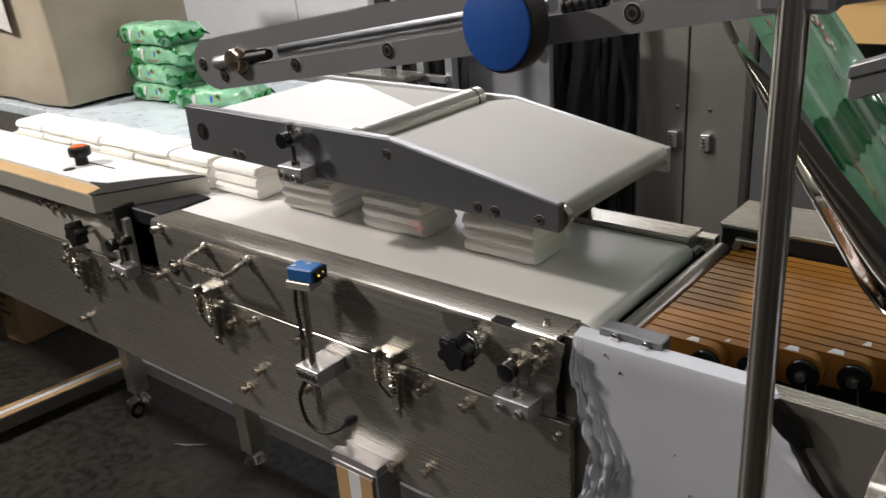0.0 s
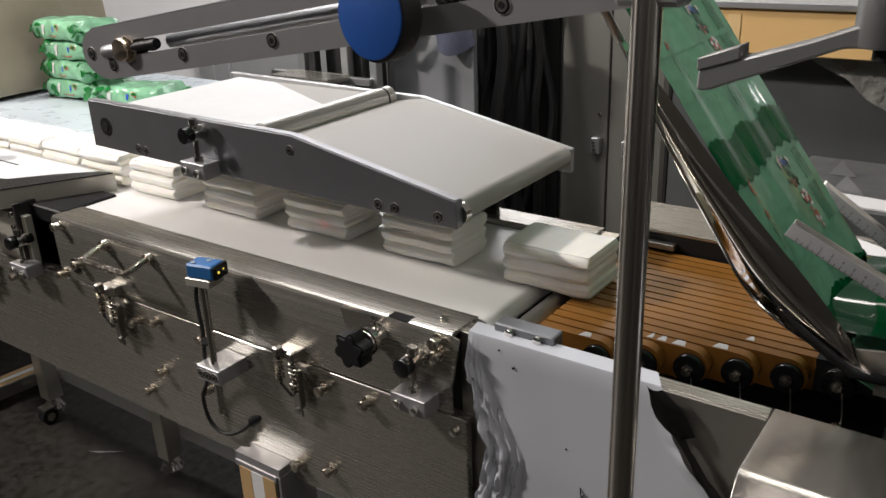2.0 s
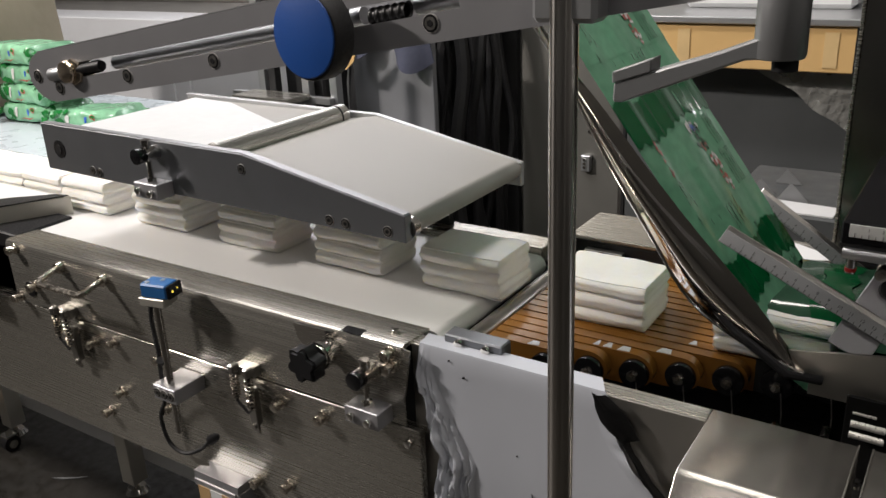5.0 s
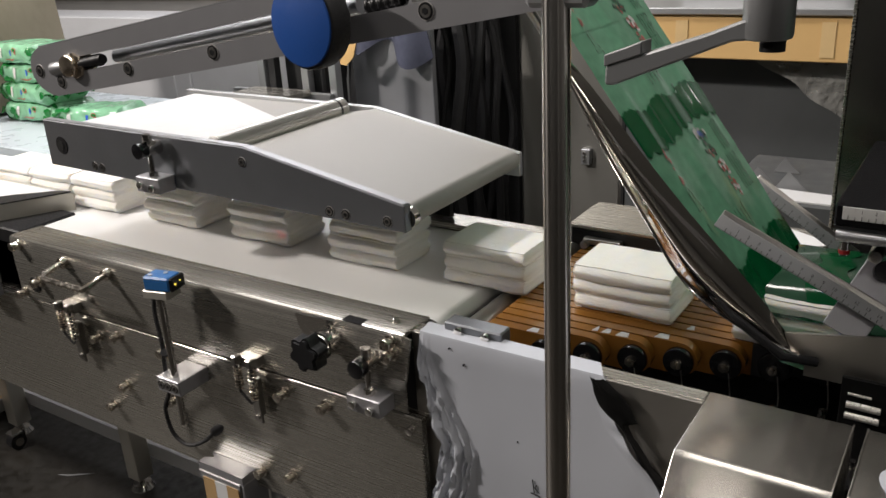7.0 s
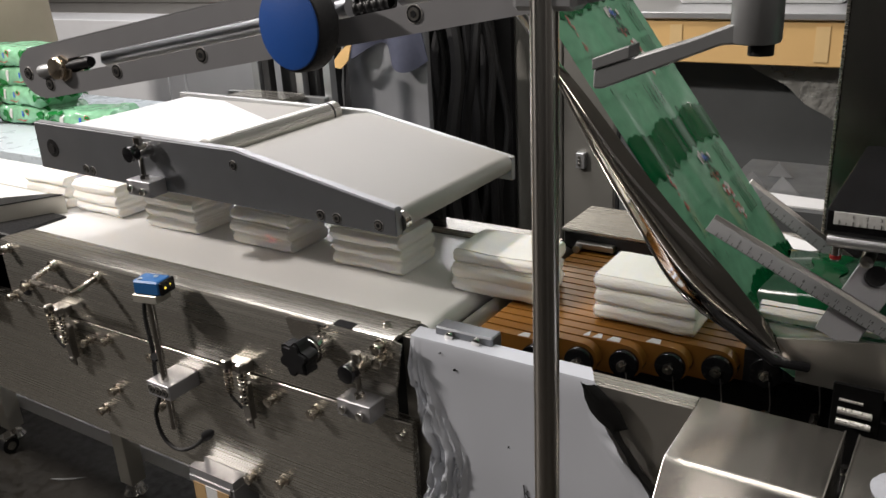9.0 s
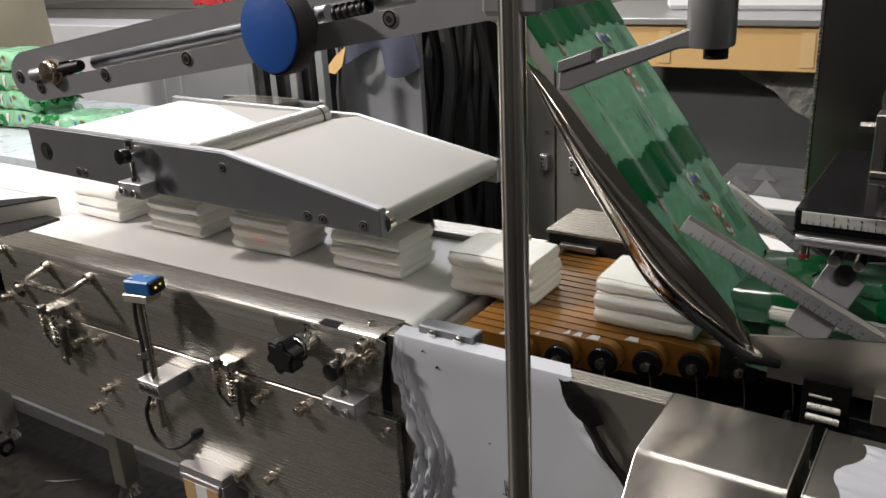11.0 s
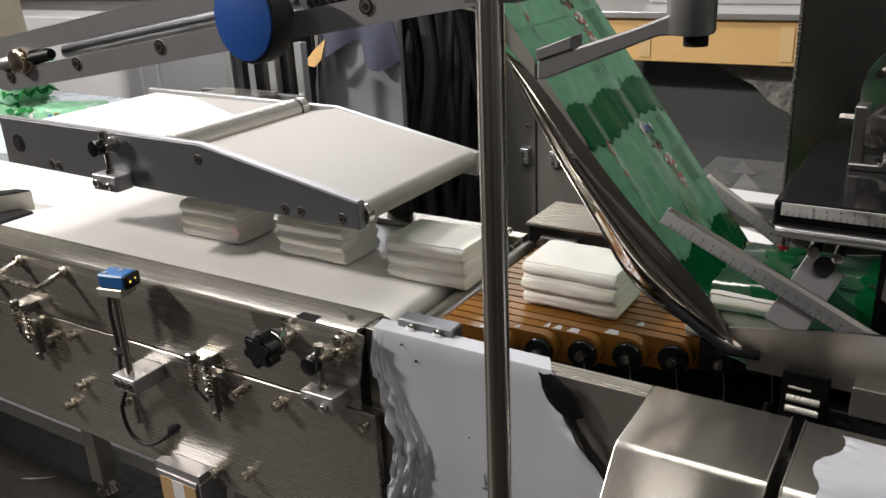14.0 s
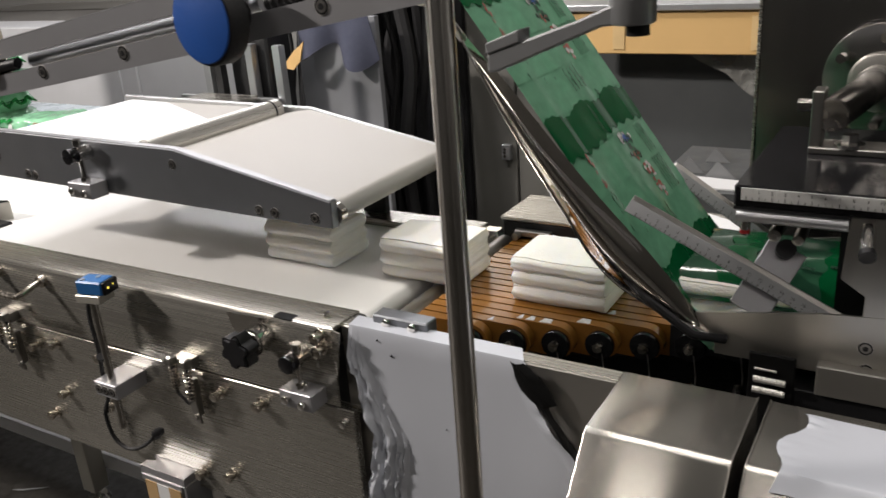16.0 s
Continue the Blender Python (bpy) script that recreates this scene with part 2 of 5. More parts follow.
def tube(bm, pts, r, seg=8, smooth=True):
    """A round bar along points."""
    pts = [Vector(p) for p in pts]
    if smooth and len(pts) > 2:
        out = []
        for i in range(len(pts) - 1):
            p0, p1, p2, p3 = pts[max(i - 1, 0)], pts[i], pts[i + 1], pts[min(i + 2, len(pts) - 1)]
            for k in range(6):
                t = k / 6
                out.append(0.5 * ((2 * p1) + (p2 - p0) * t + (2 * p0 - 5 * p1 + 4 * p2 - p3) * t * t + (3 * p1 - p0 - 3 * p2 + p3) * t ** 3))
        pts = out + [pts[-1]]
    rings = []
    up = Vector((0.31, 0.5, 0.81))
    for i, p in enumerate(pts):
        d = (pts[min(i + 1, len(pts) - 1)] - pts[max(i - 1, 0)]).normalized()
        u = (up - d * up.dot(d)).normalized()
        up = u
        w = d.cross(u)
        rings.append([bm.verts.new(p + r * (math.cos(a) * u + math.sin(a) * w)) for a in [2 * math.pi * k / seg for k in range(seg)]])
    for a, b in zip(rings, rings[1:]):
        for k in range(seg):
            bm.faces.new((a[k], a[(k + 1) % seg], b[(k + 1) % seg], b[k]))
    bm.faces.new(rings[0][::-1])
    bm.faces.new(rings[-1])


def grid_sheet(bm, f, nu, nv, thick=0.0):
    """A sheet of points f(u, v), u and v from 0 to 1."""
    g = [[bm.verts.new(f(i / nu, j / nv)) for j in range(nv + 1)] for i in range(nu + 1)]
    fs = [bm.faces.new((g[i][j], g[i + 1][j], g[i + 1][j + 1], g[i][j + 1])) for i in range(nu) for j in range(nv)]
    bmesh.ops.recalc_face_normals(bm, faces=fs)
    if thick:
        bmesh.ops.solidify(bm, geom=fs, thickness=thick)


def mesh_of(name, bm, material, smooth=True):
    me = bpy.data.meshes.new(name)
    bmesh.ops.recalc_face_normals(bm, faces=bm.faces)
    bm.to_mesh(me)
    bm.free()
    me.materials.append(material)
    if smooth:
        for p in me.polygons:
            p.use_smooth = True
        me.set_sharp_from_angle(angle=radians(32))
    return me


def thing(name, at, label, category, group="", kind=""):
    ob = new(name)
    ob.empty_display_size = 0.05
    ob.location = at
    return tagged(ob, label, category, group, kind)


def origin_of(ob):
    v = Vector((0, 0, 0))
    while ob:
        v = v + ob.location
        ob = ob.parent
    return v


def part(name, bm, material, parent, label="", smooth=True):
    """One mesh, built at its place in the world, under a thing."""
    o = origin_of(parent)
    for v in bm.verts:
        v.co -= o
    ob = new(name, mesh_of(name, bm, material, smooth))
    ob.parent = parent
    return tagged(ob, label)


def single(name, bm, material, label, category, group="", kind="", smooth=True):
    return tagged(new(name, mesh_of(name, bm, material, smooth)), label, category, group, kind)


def shared(name, me, at, parent, rot=None):
    ob = new(name, me)
    ob.parent = parent
    ob.location = Vector(at) - origin_of(parent)
    if rot:
        ob.rotation_euler = rot
    return ob


def BM():
    return bmesh.new()


# hexagon socket cap screw with its head to -y
b_ = BM()
cyl(b_, (0, 0, 0), (0, -0.005, 0), 0.0046, 16, bev=0.0006)
SCREW_HEAD = mesh_of("screw", b_, CHROME)
# flush socket screw: black counterbore and hexagon paint recess shade, bright rim its glint
b_ = BM()
for r_, y_, n_s, mi in ((0.0062, 0.0006, 24, 2), (0.0057, 0.0009, 24, 1), (0.0042, 0.0013, 20, 0), (0.0024, 0.0016, 6, 1)):
    before = set(b_.faces)
    cyl(b_, (0, 0.0, 0), (0, -y_, 0), r_, n_s)
    for f_ in set(b_.faces) - before:
        f_.material_index = mi
SUNK = mesh_of("socket_screw", b_, DULL)
SUNK.materials.append(BLACK)
SUNK.materials.append(RING)
b_ = BM()
cyl(b_, (0, 0, 0), (0, -0.003, 0), 0.0078, 18, bev=0.0006)
cyl(b_, (0, -0.003, 0), (0, -0.008, 0), 0.0055, 6)
cyl(b_, (0, -0.008, 0), (0, -0.014, 0), 0.0064, 16, bev=0.001)
cyl(b_, (0, -0.014, 0), (0, -0.0144, 0), 0.0032, 6)
BOLT_ME = mesh_of("bolt", b_, NICKEL)


def screw(parent, x, y, z, me=None, rot=None, name="screw"):
    return shared(name, me or SCREW_HEAD, (x, y, z), parent, rot)


def numeral(parent, text, m, size, material, name="numeral"):
    cu = bpy.data.curves.new(name, "FONT")
    cu.body, cu.size, cu.align_x, cu.align_y = text, size, "CENTER", "CENTER"
    cu.extrude = 0.00008
    cu.resolution_u = 2
    tmp = new("tmp_text", cu)
    me = bpy.data.meshes.new_from_object(tmp.evaluated_get(bpy.context.evaluated_depsgraph_get()))
    bpy.data.objects.remove(tmp)
    me.materials.clear()
    me.materials.append(material)
    ob = new(name, me)
    ob.parent = parent
    ob.matrix_basis = Matrix.Translation(-origin_of(parent)) @ m
    return ob


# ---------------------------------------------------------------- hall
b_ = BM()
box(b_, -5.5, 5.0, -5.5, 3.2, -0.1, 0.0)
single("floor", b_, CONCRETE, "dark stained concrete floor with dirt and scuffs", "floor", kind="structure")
# south and east walls are unseen, set far off to darken reflections
for nm, x0, x1, y0, y1 in (("wall_north", -5.5, 5.0, 3.2, 3.35), ("wall_south", -5.5, 5.0, -5.65, -5.5),
                           ("wall_west", -5.65, -5.5, -5.65, 3.35), ("wall_east", 5.0, 5.15, -5.65, 3.35)):
    b_ = BM()
    box(b_, x0, x1, y0, y1, 0, 3.4)
    single(nm, b_, WALL, "plain grey painted wall of the hall", "wall", kind="structure")
b_ = BM()
box(b_, -5.65, 5.15, -5.65, 3.35, 3.4, 3.5)
single("ceiling", b_, CEIL, "grey painted ceiling of the hall", "ceiling", kind="structure")

# ---------------------------------------------------------------- main belt conveyor
conveyor = thing("belt_conveyor", (-1.0, 0.78, 0.0), "brushed stainless steel belt conveyor with a white belt", "conveyor")

b_ = BM()
box(b_, -3.4, -0.378, 0.624, 0.634, 0.61, 0.789, 0.0012)
box(b_, -3.4, -0.378, 0.634, 0.665, 0.61, 0.616)
box(b_, -3.4, -0.378, 0.632, 0.66, 0.781, 0.789)
part("lower_panel", b_, STEEL, conveyor)
b_ = BM()
box(b_, -3.38, -0.384, 0.64, 0.945, 0.618, 0.862)
part("body", b_, DARK, conveyor, "dark inner frame behind the panels")
b_ = BM()
prof = [(0.672, 0.884), (0.627, 0.886), (0.6225, 0.8845), (0.6205, 0.88), (0.6205, 0.794), (0.6225, 0.794), (0.6225, 0.876), (0.63, 0.881), (0.672, 0.8815)]
xs = (-1.085, -0.392)
ring = [[b_.verts.new((x, y, z)) for y, z in prof] for x in xs]
n = len(prof)
for i in range(n):
    b_.faces.new((ring[0][i], ring[0][(i + 1) % n], ring[1][(i + 1) % n], ring[1][i]))
b_.faces.new(ring[0])
b_.faces.new(ring[1][::-1])
prism(b_, [(-0.392, 0.884), (-0.382, 0.882), (-0.39, 0.835), (-0.402, 0.794), (-0.42, 0.794), (-0.40, 0.84)], 0.6208, 0.6235)
part("lid", b_, STEEL, conveyor, "folded stainless steel side cover with smears")
b_ = BM()
pts = [(-1.9, 0.88), (-0.392, 0.88)]
for k in range(1, 13):
    a = math.pi / 2 - math.pi * k / 12
    pts.append((-0.392 + 0.013 * math.cos(a), 0.867 + 0.013 * math.sin(a)))
pts += [(-1.9, 0.854)]
prism(b_, pts, 0.6745, 0.917)
part("belt", b_, BELT, conveyor, "smooth white conveyor belt")
b_ = BM()
box(b_, -1.3, -0.386, 0.919, 0.96, 0.868, 0.888, 0.001)
part("guide_rail", b_, STEEL, conveyor)
b_ = BM()
cyl(b_, (-0.372, 0.925, 0.868), (-0.372, 0.962, 0.868), 0.0075, 14)
box(b_, -0.392, -0.362, 0.94, 0.958, 0.872, 0.884, 0.001)
part("bearing", b_, CHROME, conveyor)
b_ = BM()
cyl(b_, (-0.37, 0.643, 0.868), (-0.37, 0.676, 0.868), 0.006, 14)
cyl(b_, (-0.37, 0.655, 0.868), (-0.37, 0.662, 0.868), 0.010, 14)
part("bearing", b_, CHROME, conveyor)
b_ = BM()
cyl(b_, (-0.353, 0.662, 0.867), (-0.353, 0.945, 0.867), 0.0125, 24)
part("transfer_roller", b_, DULL, conveyor, "dark steel transfer roller")
b_ = BM()
box(b_, -0.361, -0.295, 0.652, 0.672, 0.868, 0.8945, 0.0015)
hb = part("bracket", b_, PLATE, conveyor, "grey bearing block")
screw(hb, -0.342, 0.652, 0.8885)
screw(hb, -0.311, 0.652, 0.8885)
# small slot and screw on the cover's top
b_ = BM()
box(b_, -0.47, -0.445, 0.621, 0.634, 0.8856, 0.8862)
part("slot", b_, BLACK, conveyor)
screw(conveyor, -0.416, 0.645, 0.885, rot=(radians(-90), 0, 0))

# handle
b_ = BM()
tube(b_, [(-0.957, 0.622, 0.868), (-0.957, 0.605, 0.866), (-0.957, 0.588, 0.861), (-0.951, 0.582, 0.858)], 0.0041, 10, False)
tube(b_, [(-0.951, 0.582, 0.858), (-0.869, 0.582, 0.858)], 0.0041, 10, False)
tube(b_, [(-0.869, 0.582, 0.858), (-0.863, 0.588, 0.861), (-0.863, 0.605, 0.866), (-0.863, 0.622, 0.868)], 0.0041, 10, False)
for x in (-0.957, -0.863):
    cyl(b_, (x, 0.6205, 0.868), (x, 0.613, 0.867), 0.008, 16)
part("handle", b_, NICKEL, conveyor, "chrome bow handle")


def star_knob(at, r, parent, mat_):
    x, y, z = at
    bm = BM()
    pts = []
    for k in range(48):
        a = 2 * math.pi * k / 48
        rr = r * (0.86 + 0.14 * math.cos(6 * a))
        pts.append((x + rr * math.cos(a + 0.3), z + rr * math.sin(a + 0.3)))
    prism(bm, pts, y, y + r * 0.75)
    prism(bm, [(x + (p - x) * 0.85, z + (q - z) * 0.85) for p, q in pts], y - r * 0.14, y)
    return part("star_knob", bm, mat_, parent, "black plastic star knob")


star_knob((-0.488, 0.578, 0.86), 0.021, conveyor, BLACK)
b_ = BM()
cyl(b_, (-0.483, 0.596, 0.863), (-0.483, 0.62, 0.863), 0.013, 20, bev=0.001)
cyl(b_, (-0.483, 0.598, 0.863), (-0.483, 0.603, 0.863), 0.0155, 20)
prism(b_, [(-0.53, 0.884), (-0.475, 0.886), (-0.487, 0.874), (-0.478, 0.858), (-0.5, 0.85), (-0.525, 0.866)], 0.614, 0.619)
part("knob_mount", b_, CHROME, conveyor)


def latch(x, z, parent):
    bm = BM()
    box(bm, x - 0.014, x + 0.014, 0.606, 0.621, z - 0.012, z + 0.002, 0.001)
    for sx in (-0.0115, 0.0115):
        box(bm, x + sx - 0.004, x + sx + 0.004, 0.597, 0.608, z - 0.007, z + 0.005, 0.0015)
    box(bm, x - 0.006, x + 0.006, 0.613, 0.621, z - 0.08, z - 0.03, 0.001)
    lt = part("toggle_latch", bm, DULL, parent, "spring toggle latch in bright steel")
    for sx, ln in ((-0.0115, 0.03), (0.0115, 0.04)):
        bm = BM()
        pts = []
        for k in range(0, 97):
            a = 2 * math.pi * k / 12
            pts.append((x + sx + 0.0045 * math.cos(a), 0.602 + 0.0045 * math.sin(a), z - 0.008 - ln * k / 96))
        tube(bm, pts, 0.0012, 6, False)
        part("spring", bm, NICKEL, lt)
    bm = BM()
    tube(bm, [(x - 0.0115, 0.602, z), (x - 0.0115, 0.602, z - 0.044), (x + 0.002, 0.604, z - 0.058), (x + 0.0115, 0.602, z - 0.05), (x + 0.0115, 0.602, z)], 0.0018, 6, False)
    part("hook", bm, DARK, lt)
    m = pose(x + 0.003, 0.611, z - 0.064, 8, 4, 0)
    bm = BM()
    box(bm, -0.006, 0.006, -0.002, 0.001, -0.026, 0.022, 0.0008, m)
    cyl(bm, m @ Vector((0, -0.002, -0.016)), m @ Vector((0, -0.005, -0.016)), 0.0035, 12)
    part("lever", bm, DULL, lt)


for lx, lz in ((-0.955, 0.809), (-0.611, 0.811), (-1.318, 0.80)):
    latch(lx, lz, conveyor)

for x, z in ((-0.921, 0.761), (-0.876, 0.772), (-0.779, 0.773), (-0.879, 0.695), (-0.917, 0.653), (-0.779, 0.7), (-0.574, 0.767),
             (-0.509, 0.768), (-0.63, 0.639), (-0.577, 0.651), (-1.364, 0.648), (-1.224, 0.76), (-1.372, 0.76)):
    screw(conveyor, x, 0.624, z, BOLT_ME, name="bolt")
for x, z in ((-0.405, 0.883 - 0.006), (-0.405, 0.862), (-1.062, 0.876), (-1.075, 0.80), (-1.03, 0.825)):
    screw(conveyor, x, 0.6205, z, BOLT_ME, name="bolt")
screw(conveyor, -0.392, 0.624, 0.772)
screw(conveyor, -0.64, 0.624, 0.80)
b_ = BM()
cyl(b_, (-1.045, 0.6205, 0.817), (-1.045, 0.619, 0.817), 0.0115, 20)
cyl(b_, (-1.045, 0.619, 0.817), (-1.045, 0.6185, 0.817), 0.008, 20)
part("ring_hole", b_, BLACK, conveyor)


def guide_clamp(x, z, y, parent):
    bm = BM()
    box(bm, x - 0.024, x + 0.02, y - 0.026, y, z - 0.01, z + 0.01, 0.001)
    cl = part("clamp_block", bm, ARM_GREY, parent, "small aluminium clamp block")
    screw(cl, x - 0.014, y - 0.026, z)
    screw(cl, x + 0.008, y - 0.026, z - 0.002)
    bm = BM()
    cyl(bm, (x, y - 0.016, z + 0.01), (x, y - 0.016, z + 0.062), 0.0032, 10)
    cyl(bm, (x, y - 0.016, z + 0.01), (x, y - 0.016, z + 0.016), 0.0062, 6)
    cyl(bm, (x, y - 0.016, z + 0.056), (x, y - 0.016, z + 0.064), 0.0058, 12)
    part("post", bm, CHROME, cl)
    bm = BM()
    cyl(bm, (x - 0.003, y - 0.032, z + 0.045), (x - 0.003, y + 0.004, z + 0.045), 0.0098, 20, bev=0.001)
    cc = part("cross_clamp", bm, CHROME, cl)
    bm = BM()
    cyl(bm, (x - 0.003, y - 0.0325, z + 0.045), (x - 0.003, y - 0.02, z + 0.045), 0.0101, 20, bev=0.001)
    part("clamp_cap", bm, GLOSS_BLACK, cc)


guide_clamp(-0.428, 0.806, 0.621, conveyor)
guide_clamp(-1.165, 0.79, 0.624, conveyor)

# sensor on its rod
sensor = thing("photo_sensor", (-0.705, 0.59, 0.76), "light blue photo sensor on a steel rod with a black cable", "sensor")
b_ = BM()
box(b_, -0.721, -0.681, 0.56, 0.6068, 0.762, 0.782, 0.001)
blk = part("mounting_block", b_, ARM_GREY, sensor, "aluminium mounting block")
for x in (-0.713, -0.701, -0.689):
    screw(blk, x, 0.56, 0.772, SUNK, name="socket_screw")
b_ = BM()
cyl(b_, (-0.698, 0.57, 0.715), (-0.698, 0.57, 0.893), 0.0046, 14)
part("rod", b_, CHROME, sensor)
m = pose(-0.695, 0.575, 0.9, 0, 0, 12)
b_ = BM()
box(b_, -0.021, 0.014, -0.0135, 0.0135, -0.0105, 0.0, 0.001, m)
part("holder", b_, STEEL_M, sensor)
b_ = BM()
box(b_, -0.018, 0.019, -0.0125, 0.0125, 0.0, 0.0175, 0.002, m)
sb = part("housing", b_, BLUE_S, sensor, "light blue plastic sensor housing")
b_ = BM()
box(b_, 0.019, 0.0235, -0.0122, 0.0122, 0.001, 0.0172, 0.001, m)
part("lens_window", b_, GLOSS_BLACK, sb)
b_ = BM()
cyl(b_, m @ Vector((0.0235, -0.006, 0.0095)), m @ Vector((0.024, -0.006, 0.0095)), 0.0015, 10)
cyl(b_, m @ Vector((0.0235, 0.003, 0.011)), m @ Vector((0.024, 0.003, 0.011)), 0.001, 10)
part("indicator", b_, LED, sb, "glowing yellow indicator")
for xx, yy in ((-0.01, -0.007), (0.004, 0.004)):
    b_ = BM()
    cyl(b_, m @ Vector((xx, yy, 0.0174)), m @ Vector((xx, yy, 0.0186)), 0.003, 10)
    part("adjuster", b_, ALU, sb)
b_ = BM()
tube(b_, [(-0.718, 0.578, 0.893), (-0.722, 0.576, 0.86), (-0.714, 0.572, 0.82), (-0.72, 0.574, 0.79), (-0.732, 0.582, 0.765), (-0.745, 0.59, 0.735),
          (-0.762, 0.592, 0.705), (-0.758, 0.594, 0.668), (-0.735, 0.597, 0.655), (-0.705, 0.602, 0.668), (-0.68, 0.61, 0.694), (-0.662, 0.615, 0.704)], 0.0027, 8)
part("cable", b_, RUBBER, sensor, "black sensor cable")
b_ = BM()
cyl(b_, (-0.69, 0.606, 0.683), (-0.652, 0.622, 0.712), 0.0068, 12, bev=0.001)
part("plug", b_, BLACK, sensor)
b_ = BM()
tube(b_, [(-0.706, 0.568, 0.812), (-0.704, 0.566, 0.816)], 0.0055, 8, False)
part("cable_tie", b_, BLACK, sensor)
# slid along the line of sight to fit the camera's view; block meets panel
sensor.location = sensor.location + Vector((-0.022, 0.017, -0.013))

# small red beam on the stacks
spot = bpy.data.lights.new("sensor_beam", "SPOT")
spot.energy, spot.color, spot.spot_size, spot.spot_blend, spot.shadow_soft_size = 0.25, (1.0, 0.03, 0.03), radians(5.5), 0.6, 0.001
sp_ob = new("sensor_beam", spot)
sp_ob.matrix_world = look((-0.69, 0.6, 0.918), (-0.69, 0.765, 0.9))

# legs and feet
for lx, ly in ((-2.085, 1.045), (-1.565, 1.045), (-2.35, 0.70)):
    b_ = BM()
    box(b_, lx - 0.022, lx + 0.022, ly - 0.022, ly + 0.022, 0.03, 0.618, 0.002)
    lg = part("leg", b_, STEEL_M, conveyor)
    b_ = BM()
    cyl(b_, (lx, ly, 0), (lx, ly, 0.012), 0.03, 20, 0.022)
    cyl(b_, (lx, ly, 0.012), (lx, ly, 0.035), 0.007, 10)
    part("foot", b_, CHROME, lg)
b_ = BM()
box(b_, -2.15, -0.6, 1.075, 1.095, 0.072, 0.112, 0.001)
single("cross_beam", b_, PAPER, "white wrapped cross beam between the machine legs", "beam")
b_ = BM()
box(b_, -0.719, -0.65, 0.599, 0.64, 0.02, 0.625, 0.002)
leg = part("leg", b_, DULL, conveyor, "steel leg with brown and white tape")
b_ = BM()
prism_z(b_, [(-0.724, 0.6), (-0.645, 0.6), (-0.645, 0.6235), (-0.722, 0.6235), (-0.712, 0.616), (-0.724, 0.611)], 0.625, 0.636)
box(b_, -0.65, -0.6445, 0.6005, 0.64, 0.3, 0.6245, 0.001)
box(b_, -0.724, -0.65, 0.5985, 0.6005, 0.615, 0.6245, 0.0006)
cap = part("cap_block", b_, ARM_GREY, leg)
for x, c in ((-0.707, TAPE), (-0.685, PAPER), (-0.664, TAPE)):
    b_ = BM()
    box(b_, x - 0.01, x + 0.011, 0.5975, 0.599, 0.02, 0.617)
    part("tape_strip", b_, c, leg)
b_ = BM()
cyl(b_, (-0.685, 0.62, 0), (-0.685, 0.62, 0.02), 0.03, 20)
part("foot", b_, BLACK, leg)

# ---------------------------------------------------------------- infeed unit
infeed = thing("infeed_unit", (-1.6, 0.8, 0.61), "stainless infeed unit with a film-covered guard tray", "machine unit")
b_ = BM()
box(b_, -3.4, -1.162, 0.622, 0.634, 0.793, 0.87, 0.001)
part("front_panel", b_, STEEL_M, infeed)
b_ = BM()
prism_z(b_, [(-3.4, 0.60), (-1.2, 0.60), (-1.115, 0.752), (-3.4, 0.752)], 0.88, 0.908)
part("tray", b_, STEEL_M, infeed)
b_ = BM()
prism_z(b_, [(-3.4, 0.638), (-1.27, 0.638), (-1.235, 0.647), (-1.19, 0.7), (-1.14, 0.744), (-3.4, 0.748)], 0.9085, 0.9095)
part("protective_film", b_, PAPER, infeed, "white protective film on the tray")
b_ = BM()
prism_z(b_, [(-3.4, 0.601), (-1.215, 0.601), (-1.222, 0.63), (-3.4, 0.637)], 0.9085, 0.9092)
part("tape_strip", b_, TAPE, infeed, "brown tape along the tray edge")
b_ = BM()
prism_z(b_, [(-1.213, 0.602), (-1.199, 0.601), (-1.117, 0.751), (-1.142, 0.745), (-1.192, 0.701), (-1.237, 0.648), (-1.272, 0.6385), (-1.222, 0.63)], 0.9085, 0.9102)
part("torn_film_edge", b_, BLACK, infeed)
b_ = BM()
cyl(b_, (-1.385, 0.69, 0.909), (-1.385, 0.69, 0.925), 0.011, 20)
cyl(b_, (-1.385, 0.69, 0.925), (-1.385, 0.69, 0.94), 0.0185, 24, bev=0.002)
kn = part("tray_knob", b_, BLACK, infeed, "black round knob with an orange cap")
b_ = BM()
cyl(b_, (-1.385, 0.69, 0.94), (-1.385, 0.69, 0.9425), 0.0135, 24, bev=0.001)
part("cap", b_, ORANGE, kn)
b_ = BM()
box(b_, -1.41, -1.30, 0.7, 0.7025, 0.9095, 0.9102, 0, None)
cyl(b_, (-1.375, 0.66, 0.9095), (-1.375, 0.66, 0.9102), 0.01, 16)
part("slot", b_, BLACK, infeed)
star_knob((-1.262, 0.585, 0.838), 0.022, infeed, BLACK)
b_ = BM()
cyl(b_, (-1.262, 0.6, 0.838), (-1.262, 0.622, 0.838), 0.008, 14)
part("knob_mount", b_, CHROME, infeed)
for x in (-1.4, -1.37, -1.345):
    screw(infeed, x, 0.622, 0.862, BOLT_ME, name="bolt")
b_ = BM()
box(b_, -1.182, -1.092, 0.64, 0.735, 0.79, 0.884, 0.002)
part("end_block", b_, BLACK, infeed, "black end block at the belt gap")
b_ = BM()
box(b_, -1.178, -1.172, 0.615, 0.74, 0.79, 0.889, 0.001)
part("bracket", b_, DARK, infeed)
for z in (0.83, 0.85, 0.87):
    screw(infeed, -1.19, 0.62, z)

